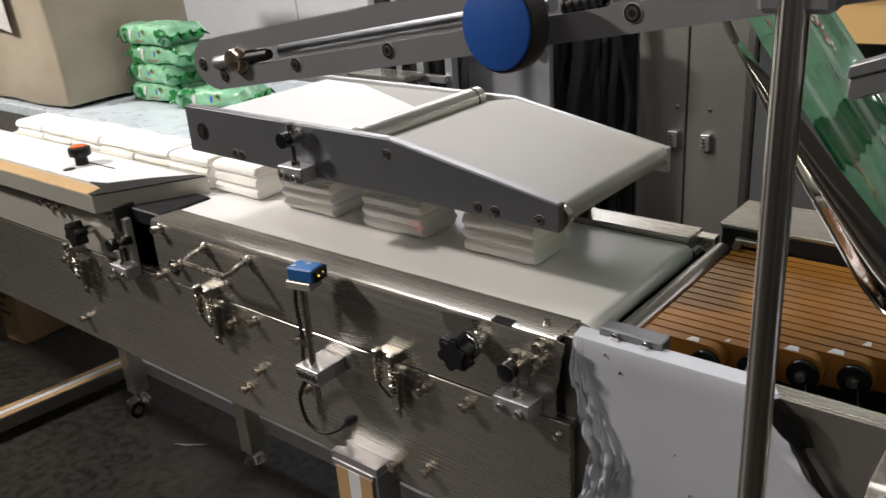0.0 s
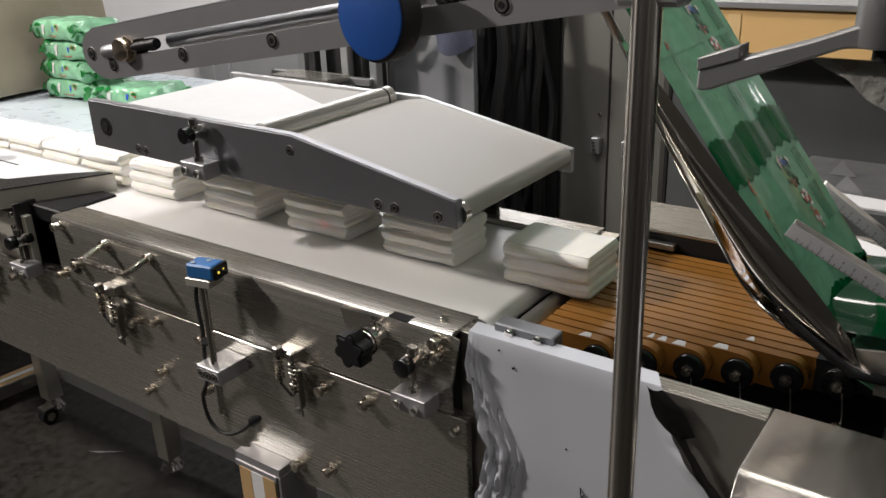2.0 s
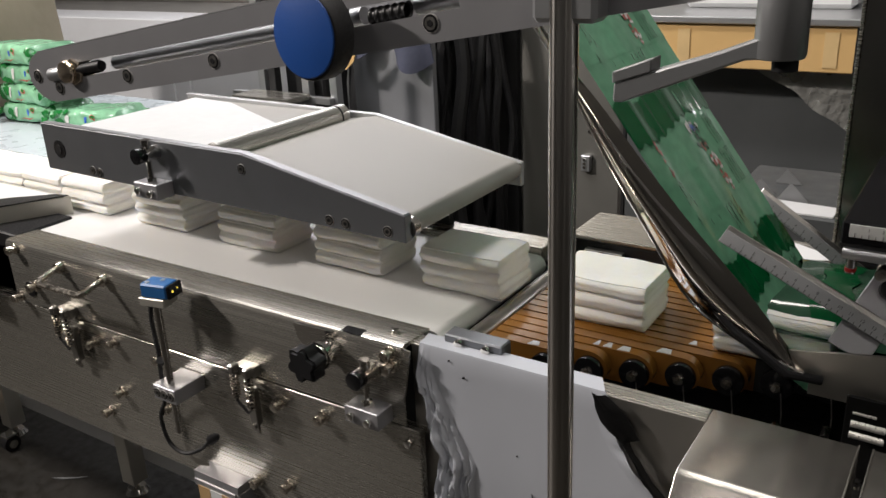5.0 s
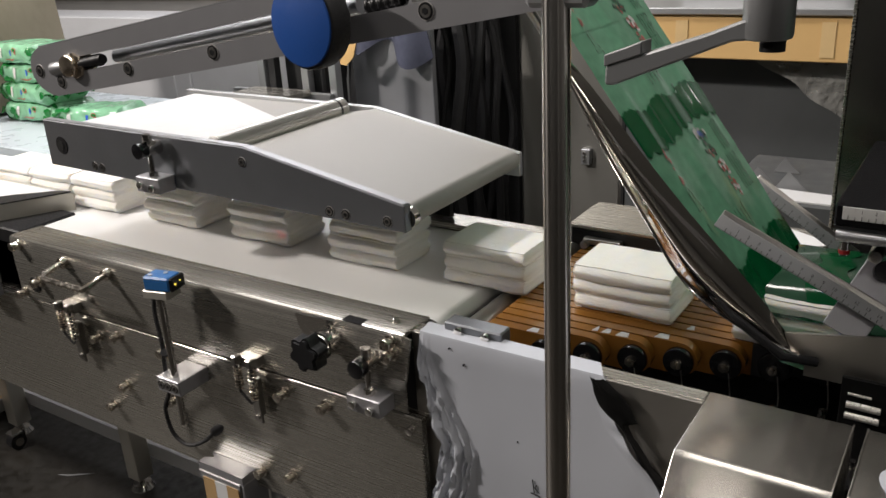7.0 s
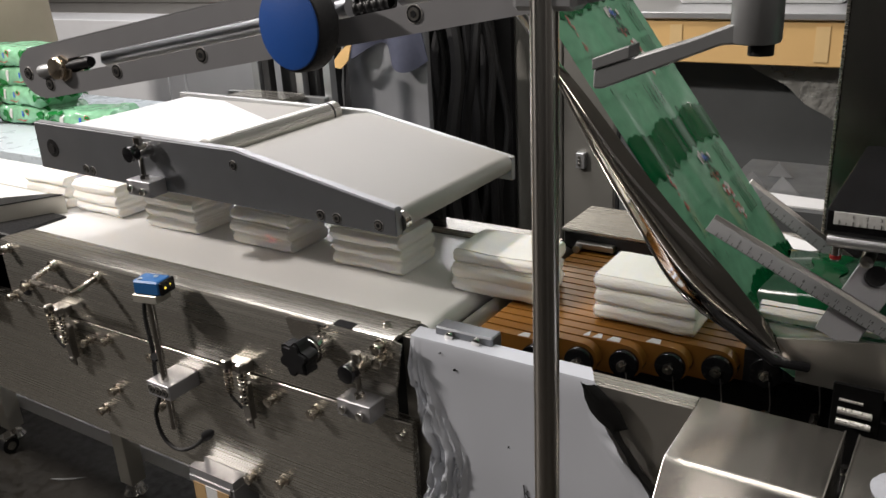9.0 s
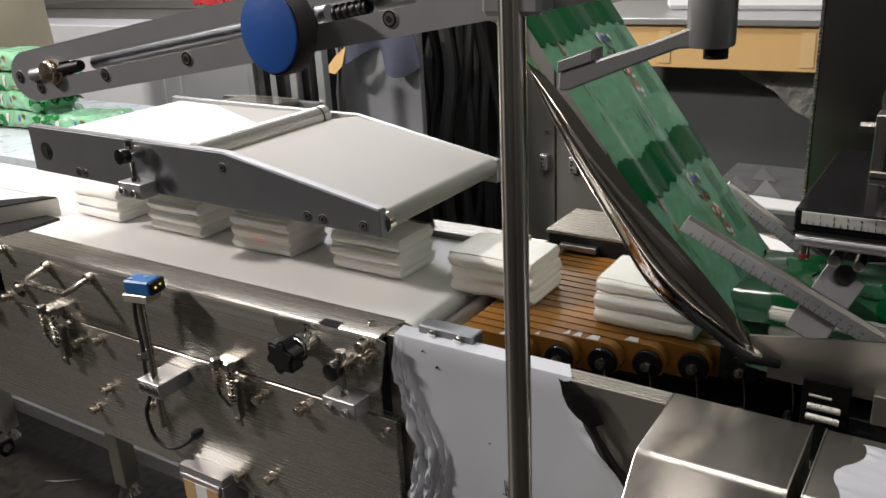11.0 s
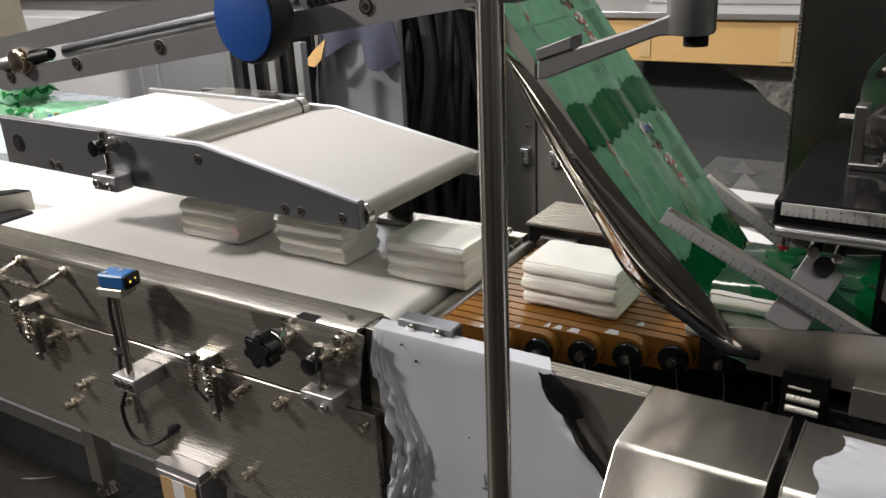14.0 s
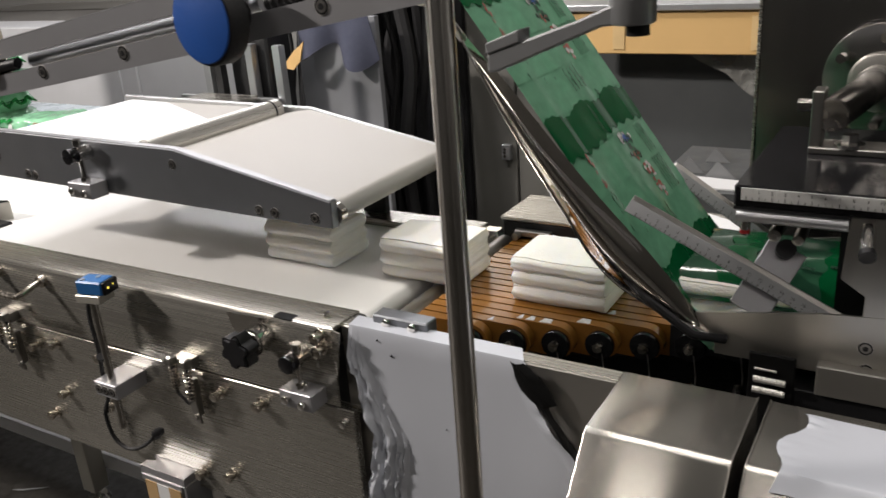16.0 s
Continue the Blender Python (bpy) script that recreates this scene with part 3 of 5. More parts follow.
# table behind, carton and packs
table = thing("packing_table", (-1.7, 1.2, 0), "packing table with a pale sheet top", "table")
b_ = BM()
box(b_, -2.9, -1.0, 0.96, 1.46, 0.855, 0.88, 0.002)
part("tabletop", b_, TABLE, table)
for x, y in ((-2.85, 1.0), (-2.85, 1.42), (-1.05, 1.0), (-1.05, 1.42)):
    b_ = BM()
    box(b_, x - 0.02, x + 0.02, y - 0.02, y + 0.02, 0, 0.855, 0.001)
    part("leg", b_, DULL, table)
carton = thing("carton", (-2.25, 1.15, 0.88), "large worn cardboard carton with a torn label", "box")
b_ = BM()
box(b_, -2.52, -1.975, 0.98, 1.36, 0.888, 1.36, 0.009, None, 3)
bmesh.ops.subdivide_edges(b_, edges=[e for e in b_.edges if e.calc_length() > 0.2], cuts=9, use_grid_fill=True)
for v in b_.verts:
    v.co += 0.009 * Vector(noise.noise_vector(v.co * 6))
part("body", b_, CARD, carton)
b_ = BM()
prism(b_, [(-2.31, 1.33), (-2.165, 1.33), (-2.15, 1.2), (-2.135, 1.06), (-2.2, 1.072), (-2.31, 1.075)], 0.9665, 0.9685)
part("label", b_, INK_W, carton, "torn white paper label")
for k in range(7):
    b_ = BM()
    box(b_, -2.29, -2.19 + 0.02 * (k % 3), 0.9655, 0.9662, 1.11 + 0.028 * k, 1.116 + 0.028 * k)
    part("text_bar", b_, surf("faded_ink", (0.3, 0.28, 0.26), 0.7) if k == 0 else bpy.data.materials["faded_ink"], carton)


def pack_point(u, v, lx, ly, lz, out=0.0):
    """A point on the pouch: u along it, v round it."""
    a = 2 * math.pi * v
    s = min(1.0, math.sin(math.pi * min(max(u, 0.0), 1.0)) * 3.2 + 0.06)
    cx, cz = math.cos(a), math.sin(a)
    px = abs(cx) ** 0.45 * (1 if cx > 0 else -1)
    pz = abs(cz) ** 0.6 * (1 if cz > 0 else -1)
    x = (u - 0.5) * lx
    p = Vector((x, px * ly / 2 * (0.9 + 0.1 * s), pz * lz / 2 * s))
    p += 0.006 * Vector(noise.noise_vector(p * 22 + Vector((lx * 50, 0, lz * 90))))
    p += 0.0022 * Vector(noise.noise_vector(p * 70 + Vector((0, lz * 90, 0)))) * (2.0 - s)
    return p + Vector((0, cx, cz)) * out


def wipe_pack(bm, lx, ly, lz):
    grid_sheet(bm, lambda u, v: pack_point(u, v, lx, ly, lz), 44, 36)


def end_seal(bm2, sgn, lx, ly):
    x0 = sgn * lx / 2
    g = []
    for j in range(13):
        y = (j / 12 - 0.5) * ly * 0.98
        zz = 0.004 * math.sin(j * 2.1)
        g.append((Vector((x0 - sgn * 0.012, y, zz)), Vector((x0 + sgn * (0.006 + 0.004 * (j % 2)), y, zz + 0.008 * math.sin(j * 1.9 + sgn)))))
    n_ = len(g) - 1
    grid_sheet(bm2, lambda u, v: g[round(v * n_)][round(u)], 1, n_, 0.002)


PACKS = ((-1.83, 1.19, 0.905, 4, 0), (-1.83, 1.185, 0.95, -3, 1), (-1.81, 1.19, 0.995, 5, 0), (-1.83, 1.18, 1.041, -2, 2), (-1.66, 1.2, 0.899, 22, 0))
for i, (x, y, z, rz, var) in enumerate(PACKS):
    pk = thing("wipes_pack", (x, y, z - 0.022), "glossy green plastic pack of wet wipes", "wipes pack", "stacked packs on the table")
    ba, bb, bc = BM(), BM(), BM()
    wipe_pack(ba, 0.2, 0.125, 0.047)
    end_seal(bb, -1, 0.2, 0.125)
    end_seal(bc, 1, 0.2, 0.125)
    for bm_ in (ba, bb, bc):
        for v in bm_.verts:
            v.co = pose(x, y, z, 0, 0, rz) @ v.co
    part("pouch", ba, PACK_G, pk)
    part("end_seal", bb, PACK_D, pk, "crimped dark green pack end")
    part("end_seal", bc, PACK_D, pk, "crimped dark green pack end")
    rp = random.Random(40 + i)
    marks = [("emblem", 0.62, 0.47, 0.07, 0.05, INK_R), ("emblem", 0.62, 0.47, 0.05, 0.035, PACK_D), ("emblem", 0.54, 0.49, 0.03, 0.03, INK_B),
             ("title_bar", 0.5, 0.54, 0.2, 0.014, INK_R), ("pale_patch", 0.3, 0.49, 0.05, 0.08, INK_W)]
    for k in range(10):
        u0 = rp.choice((rp.uniform(0.03, 0.27), rp.uniform(0.03, 0.27), rp.uniform(0.84, 0.97)))
        marks.append(("leaf_print", u0, rp.uniform(0.36, 0.62), rp.uniform(0.05, 0.12), rp.uniform(0.04, 0.11), PACK_D))
    for q, (nm, uc, vc, w, h, c) in enumerate(marks):
        bm_ = BM()

        def fq(u, v):
            # an uneven round patch that follows the pouch
            ang, r = 2 * math.pi * v, u * (0.75 + 0.35 * noise.noise(Vector((math.cos(2 * math.pi * v) * 1.7, math.sin(2 * math.pi * v) * 1.7, q + 9.0 * i))))
            uu, vv = uc + r * math.cos(ang) * w * 0.7, vc + r * math.sin(ang) * h * 0.7
            return pose(x, y, z, 0, 0, rz) @ pack_point(uu, vv, 0.2, 0.125, 0.047, 0.0009 + 0.00015 * q)
        grid_sheet(bm_, fq, 4, 16)
        part(nm, bm_, c, pk)

# ---------------------------------------------------------------- inclined press belt
press = thing("press_belt", (-0.75, 0.82, 0.885), "inclined press belt between grey side plates", "conveyor")
SIDE = [(-1.046, 1.043), (-1.047, 0.978), (-0.427, 0.967), (-0.427, 0.997), (-0.655, 1.039)]
b_ = BM()
prism(b_, SIDE, 0.688, 0.700, 0.0008)
near = part("side_plate", b_, PLATE, press)
b_ = BM()
prism(b_, [(-1.046, 1.037), (-1.047, 0.978), (-0.43, 0.957), (-0.43, 0.988), (-0.66, 1.033)], 0.948, 0.957, 0.0008)
part("side_plate", b_, ALU, press)
b_ = BM()
prism(b_, [(-1.044, 1.0432), (-0.655, 1.0392), (-0.429, 0.9976), (-0.429, 0.9984), (-0.655, 1.0401), (-1.044, 1.0441)], 0.689, 0.699)
part("bright_edge", b_, ARM_GREY, press, "lighter grey strip along the top edge")
for x, z in ((-0.658, 1.021), (-0.45, 0.977), (-0.53, 0.9775), (-0.507, 0.977), (-0.93, 0.985), (-0.945, 0.986)):
    screw(near, x, 0.688, z, SUNK, name="socket_screw")
b_ = BM()
cyl(b_, (-1.012, 0.688, 1.009), (-1.012, 0.6872, 1.009), 0.0125, 24)
part("bore", b_, BLACK, near)
b_ = BM()
cyl(b_, (-1.013, 0.6872, 1.0085), (-1.013, 0.6862, 1.0085), 0.0065, 20)
part("bore_screw", b_, DARK, near)
b_ = BM()
pts = [(-0.703, 1.024), (-0.655, 1.031), (-0.441, 0.991)]
for k in range(0, 11):
    a = math.radians(70) - math.radians(220) * k / 10
    pts.append((-0.441 + 0.0125 * math.cos(a), 0.979 + 0.0125 * math.sin(a)))
pts += [(-0.70, 0.985)]
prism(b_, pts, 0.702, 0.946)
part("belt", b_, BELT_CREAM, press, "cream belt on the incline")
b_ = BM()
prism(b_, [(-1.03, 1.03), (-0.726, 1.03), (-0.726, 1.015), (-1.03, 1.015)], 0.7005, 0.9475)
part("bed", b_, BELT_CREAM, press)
b_ = BM()
prism_z(b_, [(-1.02, 0.704), (-0.732, 0.704), (-0.732, 0.84), (-0.93, 0.935), (-1.02, 0.943)], 1.0305, 1.0325)
part("white_sheet", b_, PAPER, press)
b_ = BM()
cyl(b_, (-0.715, 0.701, 1.029), (-0.715, 0.943, 1.029), 0.0152, 28)
part("roller", b_, ROLLER, press)
b_ = BM()
cyl(b_, (-0.715, 0.926, 1.029), (-0.715, 0.929, 1.029), 0.0158, 28)
part("seal_ring", b_, RUBBER, press)
guide_clamp(-0.803, 0.982, 0.688, press)
b_ = BM()
cyl(b_, (-0.433, 0.7, 0.979), (-0.433, 0.71, 0.979), 0.011, 20)
part("end_bearing", b_, CHROME, press)
for x in (-1.0, -0.56):
    b_ = BM()
    box(b_, x - 0.02, x + 0.02, 0.946, 0.956, 0.885, 0.99, 0.001)
    part("stand", b_, DARK, press)

# ---------------------------------------------------------------- pole, arm, hand wheel
b_ = BM()
cyl(b_, (-0.138, 0.449, 0.0), (-0.149, 0.478, 1.62), 0.0086, 28)
single("steel_pole", b_, POLE, "round upright stainless steel pole", "pole")

arm = thing("slotted_arm", (-0.3, 0.49, 1.2), "long grey slotted arm plate of the film unwinder", "machine arm")
SLOPE = math.tan(math.radians(9.1))


def arm_z(x, off=0.0):
    return 1.1385 + (x + 0.664) * SLOPE + off


def arm_plate(y0, y1, mat_, label=""):
    """One plate with a round end, cut through by two long slots."""
    bm = BM()
    xs_ = (-0.672, -0.345, -0.322, -0.224, 0.28)
    offs = (0.0, 0.0185, 0.0315, 0.0475)
    g = [[bm.verts.new((x, y0, arm_z(x, o))) for o in offs] for x in xs_]
    fs = []
    for i in range(4):
        for k in range(3):
            if k != 1 or i in (1, 3):
                fs.append(bm.faces.new((g[i][k], g[i + 1][k], g[i + 1][k + 1], g[i][k + 1])))
    nose = []
    for k in range(1, 12):
        a = math.pi / 2 + math.pi * k / 12
        nose.append(bm.verts.new((-0.672 + 0.0356 * math.cos(a), y0, arm_z(-0.672) + 0.02375 + 0.02375 * math.sin(a))))
    fs.append(bm.faces.new(g[0] + nose))
    r = bmesh.ops.extrude_face_region(bm, geom=fs)
    for v in r["geom"]:
        if isinstance(v, bmesh.types.BMVert):
            v.co.y = y1
    return part("arm_plate", bm, mat_, arm, label)


pl = arm_plate(0.485, 0.497, ARM_GREY)
b_ = BM()
prism(b_, [(-0.69, arm_z(-0.69, 0.0477)), (0.28, arm_z(0.28, 0.0477)), (0.28, arm_z(0.28, 0.0485)), (-0.69, arm_z(-0.69, 0.0485))], 0.4858, 0.496)
part("bright_edge", b_, ALU, arm, "lighter strip along the upper edge")
b_ = BM()
prism(b_, [(-0.63, arm_z(-0.63, 0.004)), (0.28, arm_z(0.28, 0.004)), (0.28, arm_z(0.28, 0.046)), (-0.63, arm_z(-0.63, 0.046))], 0.53, 0.54)
part("rear_plate", b_, ARM_GREY, arm)
b_ = BM()
tube(b_, [(-0.60, 0.505, arm_z(-0.60, 0.025)), (-0.315, 0.505, arm_z(-0.315, 0.025))], 0.0062, 16, False)
part("guide_rod", b_, ALU, arm, "polished guide rod in the slot")
b_ = BM()
tube(b_, [(-0.269, 0.505, arm_z(-0.269, 0.025)), (-0.222, 0.505, arm_z(-0.222, 0.025))], 0.0062, 16, False)
part("guide_rod", b_, ALU, arm, "polished guide rod in the slot")
for x, o in ((-0.693, 0.0), (-0.662, 0.0125), (-0.561, 0.0125), (-0.452, 0.0125), (-0.246, 0.0125), (-0.04, 0.0125)):
    zz = arm_z(x, o) + (0.026 if o == 0 else 0)
    screw(arm, x, 0.485, zz, SUNK, name="socket_screw")
# tension screw in the slot
b_ = BM()
u = Vector((1, 0, SLOPE)).normalized()
c = Vector((-0.641, 0.486, arm_z(-0.641, 0.025)))
cyl(b_, c + Vector((0, -0.009, 0)), c + Vector((0, 0.012, 0)), 0.0102, 24, bev=0.003)
cyl(b_, c + Vector((0.006, -0.004, 0)), c + Vector((0.006, 0.012, 0)), 0.0118, 8, bev=0.001)
part("tension_nut", b_, NUT_GOLD, arm, "polished tension nut")
b_ = BM()
cyl(b_, c - u * 0.032, c - u * 0.01, 0.0062, 16, bev=0.001)
part("sight_tube", b_, ALU, arm, "pale translucent sight tube")
b_ = BM()
for k in range(4):
    p = c + Vector((0, 0.004, 0)) + u * (0.014 + 0.006 * k)
    cyl(b_, p, p + u * 0.0045, 0.0056, 14)
cyl(b_, c + u * 0.013, c + u * 0.046, 0.0045, 12)
part("tension_screw", b_, BLACK, arm)
# hand wheel
b_ = BM()
cyl(b_, (-0.324, 0.4505, 1.2125), (-0.322, 0.468, 1.2125), 0.0308, 48, bev=0.003)
hw = part("hand_wheel", b_, RUBBER, arm, "round hand wheel with black rim")
b_ = BM()
cyl(b_, (-0.3242, 0.4488, 1.2125), (-0.324, 0.451, 1.2125), 0.0285, 48, bev=0.0012)
part("wheel_face", b_, BLUE, hw, "matt blue wheel face")
b_ = BM()
cyl(b_, (-0.322, 0.468, 1.2125), (-0.322, 0.486, 1.2125), 0.012, 24)
part("hub", b_, BLACK, hw)


def spindle_f(u, v):
    x = -0.298 + 0.03 * u
    r = 0.0048 + 0.0011 * (1 if round(u * 20) % 4 < 2 else 0)
    a = 2 * math.pi * v
    return Vector((x, 0.492 + r * math.cos(a), arm_z(x, 0.0235) + r * math.sin(a)))


b_ = BM()
grid_sheet(b_, spindle_f, 20, 16)
part("spindle", b_, DARK, arm, "ribbed spindle")
b_ = BM()
box(b_, -0.165, -0.125, 0.466, 0.486, 1.222, 1.26, 0.003)
part("pole_clamp", b_, ALU, arm)

# crank lever under the arm
crank = thing("crank_lever", (-0.02, 0.48, 1.19), "cast grey crank lever with a raised lug", "crank lever")
b_ = BM()
cyl(b_, (-0.030, 0.478, 1.206), (-0.030, 0.478, 1.262), 0.0128, 32, bev=0.002)
prism(b_, [(-0.022, 1.207), (-0.022, 1.224), (-0.036, 1.218), (-0.06, 1.2085), (-0.115, 1.1905), (-0.1155, 1.1795), (-0.11, 1.1795), (-0.07, 1.1955), (-0.045, 1.2055)], 0.469, 0.486, 0.0012)
part("lever_arm", b_, ALU, crank)
b_ = BM()
prism(b_, [(-0.1155, 1.19), (-0.1155, 1.1965), (-0.0935, 1.2045), (-0.0935, 1.1975)], 0.468, 0.484, 0.0006)
part("lug", b_, ALU, crank)
b_ = BM()
cyl(b_, (-0.027, 0.478, 1.2), (-0.027, 0.478, 1.207), 0.0065, 20)
part("hub_cap", b_, BLACK, crank)

# ---------------------------------------------------------------- amber belt table
amber = thing("belt_table", (-0.15, 0.83, 0.6), "table of narrow amber belts over a row of rollers", "conveyor")
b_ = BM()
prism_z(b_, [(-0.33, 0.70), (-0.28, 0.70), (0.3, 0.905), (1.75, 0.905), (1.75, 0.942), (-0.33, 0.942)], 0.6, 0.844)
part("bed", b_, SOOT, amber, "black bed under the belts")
STRIP_Y0, STRIP_DY, STRIP_X0, STRIP_DX = 0.694, 0.0146, -0.268, 0.0409
for k in range(17):
    y0 = STRIP_Y0 + STRIP_DY * k
    xe = min(STRIP_X0 + STRIP_DX * k, 0.32)
    # past the split, strips from k = 5 turn black to paint in shade
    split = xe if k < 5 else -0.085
    b_ = BM()
    pts = [(-0.334, 0.8802), (split, 0.8802)]
    rim = [(xe + 0.0172 * math.cos(math.pi / 2 - math.pi * q / 12), 0.863 + 0.0172 * math.sin(math.pi / 2 - math.pi * q / 12)) for q in range(1, 12)]
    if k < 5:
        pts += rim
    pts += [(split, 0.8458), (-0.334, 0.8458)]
    prism(b_, pts, y0 + 0.0009, y0 + 0.0124)
    part("belt_strip", b_, BROWN, amber, "amber belt strip")
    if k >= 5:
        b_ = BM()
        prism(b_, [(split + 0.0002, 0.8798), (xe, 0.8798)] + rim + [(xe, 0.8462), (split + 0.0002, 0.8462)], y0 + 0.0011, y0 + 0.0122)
        part("shaded_belt_end", b_, RUBBER, amber, "belt strip end coloured black in place of shade")
for x, y, w, d in ((-0.232, 0.7255, 0.006, 0.011), (-0.222, 0.7255, 0.009, 0.010), (-0.207, 0.7255, 0.013, 0.010), (-0.172, 0.7395, 0.014, 0.010),
                   (-0.29, 0.6955, 0.012, 0.009), (-0.258, 0.711, 0.005, 0.009), (-0.15, 0.769, 0.008, 0.009)):
    b_ = BM()
    prism_z(b_, [(x, y), (x + w, y + 0.001), (x + w - 0.002, y + d), (x + 0.003, y + d)], 0.8803, 0.8807)
    part("tape_scrap", b_, INK_W, amber, "scrap of white label")
for i in range(9):
    x, y = STRIP_X0 + STRIP_DX * i, STRIP_Y0 + STRIP_DY * i
    b_ = BM()
    cyl(b_, (x, y - 0.008, 0.8625), (x, y, 0.8625), 0.0148, 28, bev=0.0015)
    rl = part("edge_roller", b_, GLOSS_BLACK, amber, "black end roller of a belt strip")
    b_ = BM()
    cyl(b_, (x, y - 0.013, 0.8625), (x, y - 0.008, 0.8625), 0.0054, 6)
    cyl(b_, (x, y - 0.016, 0.8625), (x, y - 0.014, 0.8625), 0.0028, 10)
    part("nut", b_, NICKEL, rl)
    b_ = BM()
    tube(b_, [(x + 0.006, y - 0.0145, 0.859), (x + 0.0085, y - 0.0145, 0.838), (x + 0.009, y - 0.018, 0.826)], 0.0007, 6, False)
    part("clip", b_, DULL, rl)
    if 2 <= i:
        b_ = BM()
        cyl(b_, (x + 0.006, y - 0.03, 0.824), (x + 0.006, y - 0.018, 0.828), 0.0045, 6)
        part("base_bolt", b_, NICKEL, rl)
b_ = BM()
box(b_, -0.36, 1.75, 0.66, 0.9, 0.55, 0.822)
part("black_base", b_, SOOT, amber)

motor_box = thing("drive_box", (-0.24, 1.02, 0.6), "flat black drive box with a steel lid", "machine box")
b_ = BM()
box(b_, -0.356, -0.06, 0.945, 1.035, 0.60, 0.900, 0.002)
part("housing", b_, BLACK, motor_box)
b_ = BM()
box(b_, -0.358, -0.06, 0.943, 1.037, 0.9005, 0.9055, 0.0008)
part("lid", b_, STEEL, motor_box)
b_ = BM()
box(b_, -0.335, -0.285, 0.934, 0.944, 0.884, 0.892, 0.001)
cyl(b_, (-0.33, 0.925, 0.886), (-0.33, 0.944, 0.886), 0.005, 12)
part("bracket", b_, DULL, motor_box)

# front panel with half peeled film
guard = thing("guard_panel", (-0.25, 0.64, 0.5), "steel guard panel half covered by peeling white film", "panel")
b_ = BM()
box(b_, -0.392, -0.094, 0.638, 0.641, 0.05, 0.883, 0.0008)
part("sheet", b_, SATIN, guard)
b_ = BM()
box(b_, -0.392, -0.094, 0.6415, 0.658, 0.879, 0.8835, 0.0008)
part("lip", b_, STEEL, guard)


def film_f(u, v):
    z = 0.886 - 0.5 * v
    left = -0.384 + 0.026 * min(1.0, v / 0.25) ** 1.3 - 0.012 * max(0.0, min(1.0, (v - 0.27) / 0.1)) + 0.0015 * math.sin(v * 60)
    right = min(-0.194 + 0.335 * v + 0.003 * math.sin(v * 41), -0.1)
    x = left + (right - left) * u
    puff = 0.0
    e = max(0.0, 1 - u / (0.04 + 0.12 * min(1.0, v / 0.25)))
    puff += 0.013 * math.sqrt(e) * (0.2 + 1.2 * abs(noise.noise(Vector((u * 38, v * 7 - u * 12, 3.3)))) + 0.8 * abs(noise.noise(Vector((u * 50, v * 22, 5.3))))) * (0.1 + min(1, v * 5))
    e2 = max(0.0, 1 - (1 - u) / 0.08)
    puff += 0.010 * e2 * (0.3 + abs(noise.noise(Vector((u * 5, v * 18, 7.1)))))
    puff += 0.0012 * (noise.noise(Vector((u * 4, v * 6, 1.0))) + 1)
    crease = 0.003 * e * abs(noise.noise(Vector((u * 60, v * 40 + u * 60, 1.7))))
    ridge = 1 - abs(noise.noise(Vector((u * 62 - v * 7, v * 6 + u * 9, 4.4)))) * 3.2
    crease += 0.0075 * math.sqrt(e) * max(0.0, ridge) ** 2 * min(1.0, v * 6)
    y = 0.6365 - puff - crease
    if v < 0.035:
        k = v / 0.035
        y, z = 0.659 - 0.0225 * min(1, k * 1.25), 0.886 - 0.5 * max(0.0, v - 0.028)
    return Vector((x, y, z))


b_ = BM()
grid_sheet(b_, film_f, 130, 150, 0.0005)
part("peeling_film", b_, FILM_SHEET, guard, "wrinkled white protective film")


def flap_f(u, v):
    """Torn tongue of film: broad above, pinched, then a narrow curl."""
    z = 0.888 - 0.2 * v
    base = -0.190 + 0.132 * v + 0.0015 * math.sin(v * 30)
    if v < 0.2:
        w = 0.012 + 0.019 * math.sin(math.pi * min(1, v / 0.25))
        base -= 0.006 * math.sin(math.pi * v / 0.22)
    elif v < 0.27:
        w = 0.010 - 0.006 * (v - 0.2) / 0.07
    else:
        w = 0.006 + 0.012 * math.sin(math.pi * min(1.0, (v - 0.27) / 0.7))
    return Vector((base + (u - 0.1) * w, 0.629 - 0.004 * math.sin(math.pi * u) - 0.002 * noise.noise(Vector((u * 4, v * 20, 0))), z))


b_ = BM()
grid_sheet(b_, flap_f, 8, 50, 0.0006)
part("film_flap", b_, SOOT, guard, "black backside of the torn film")
for x, z, r in ((-0.3285, 0.861, 0.0012), (-0.345, 0.8755, 0.0008), (-0.27, 0.79, 0.0007)):
    b_ = BM()
    cyl(b_, (x, 0.6362, z), (x, 0.6338, z), r, 8)
    part("pinhole", b_, BLACK, guard)
for pts_ in (((-0.2535, 0.752), (-0.2525, 0.741), (-0.2515, 0.735)), ((-0.249, 0.7465), (-0.2515, 0.743), (-0.2465, 0.738)), ((-0.256, 0.7355), (-0.245, 0.734))):
    b_ = BM()
    tube(b_, [(x, 0.6336, z) for x, z in pts_], 0.0006, 5, False)
    part("pen_stroke", b_, INK_K, guard)

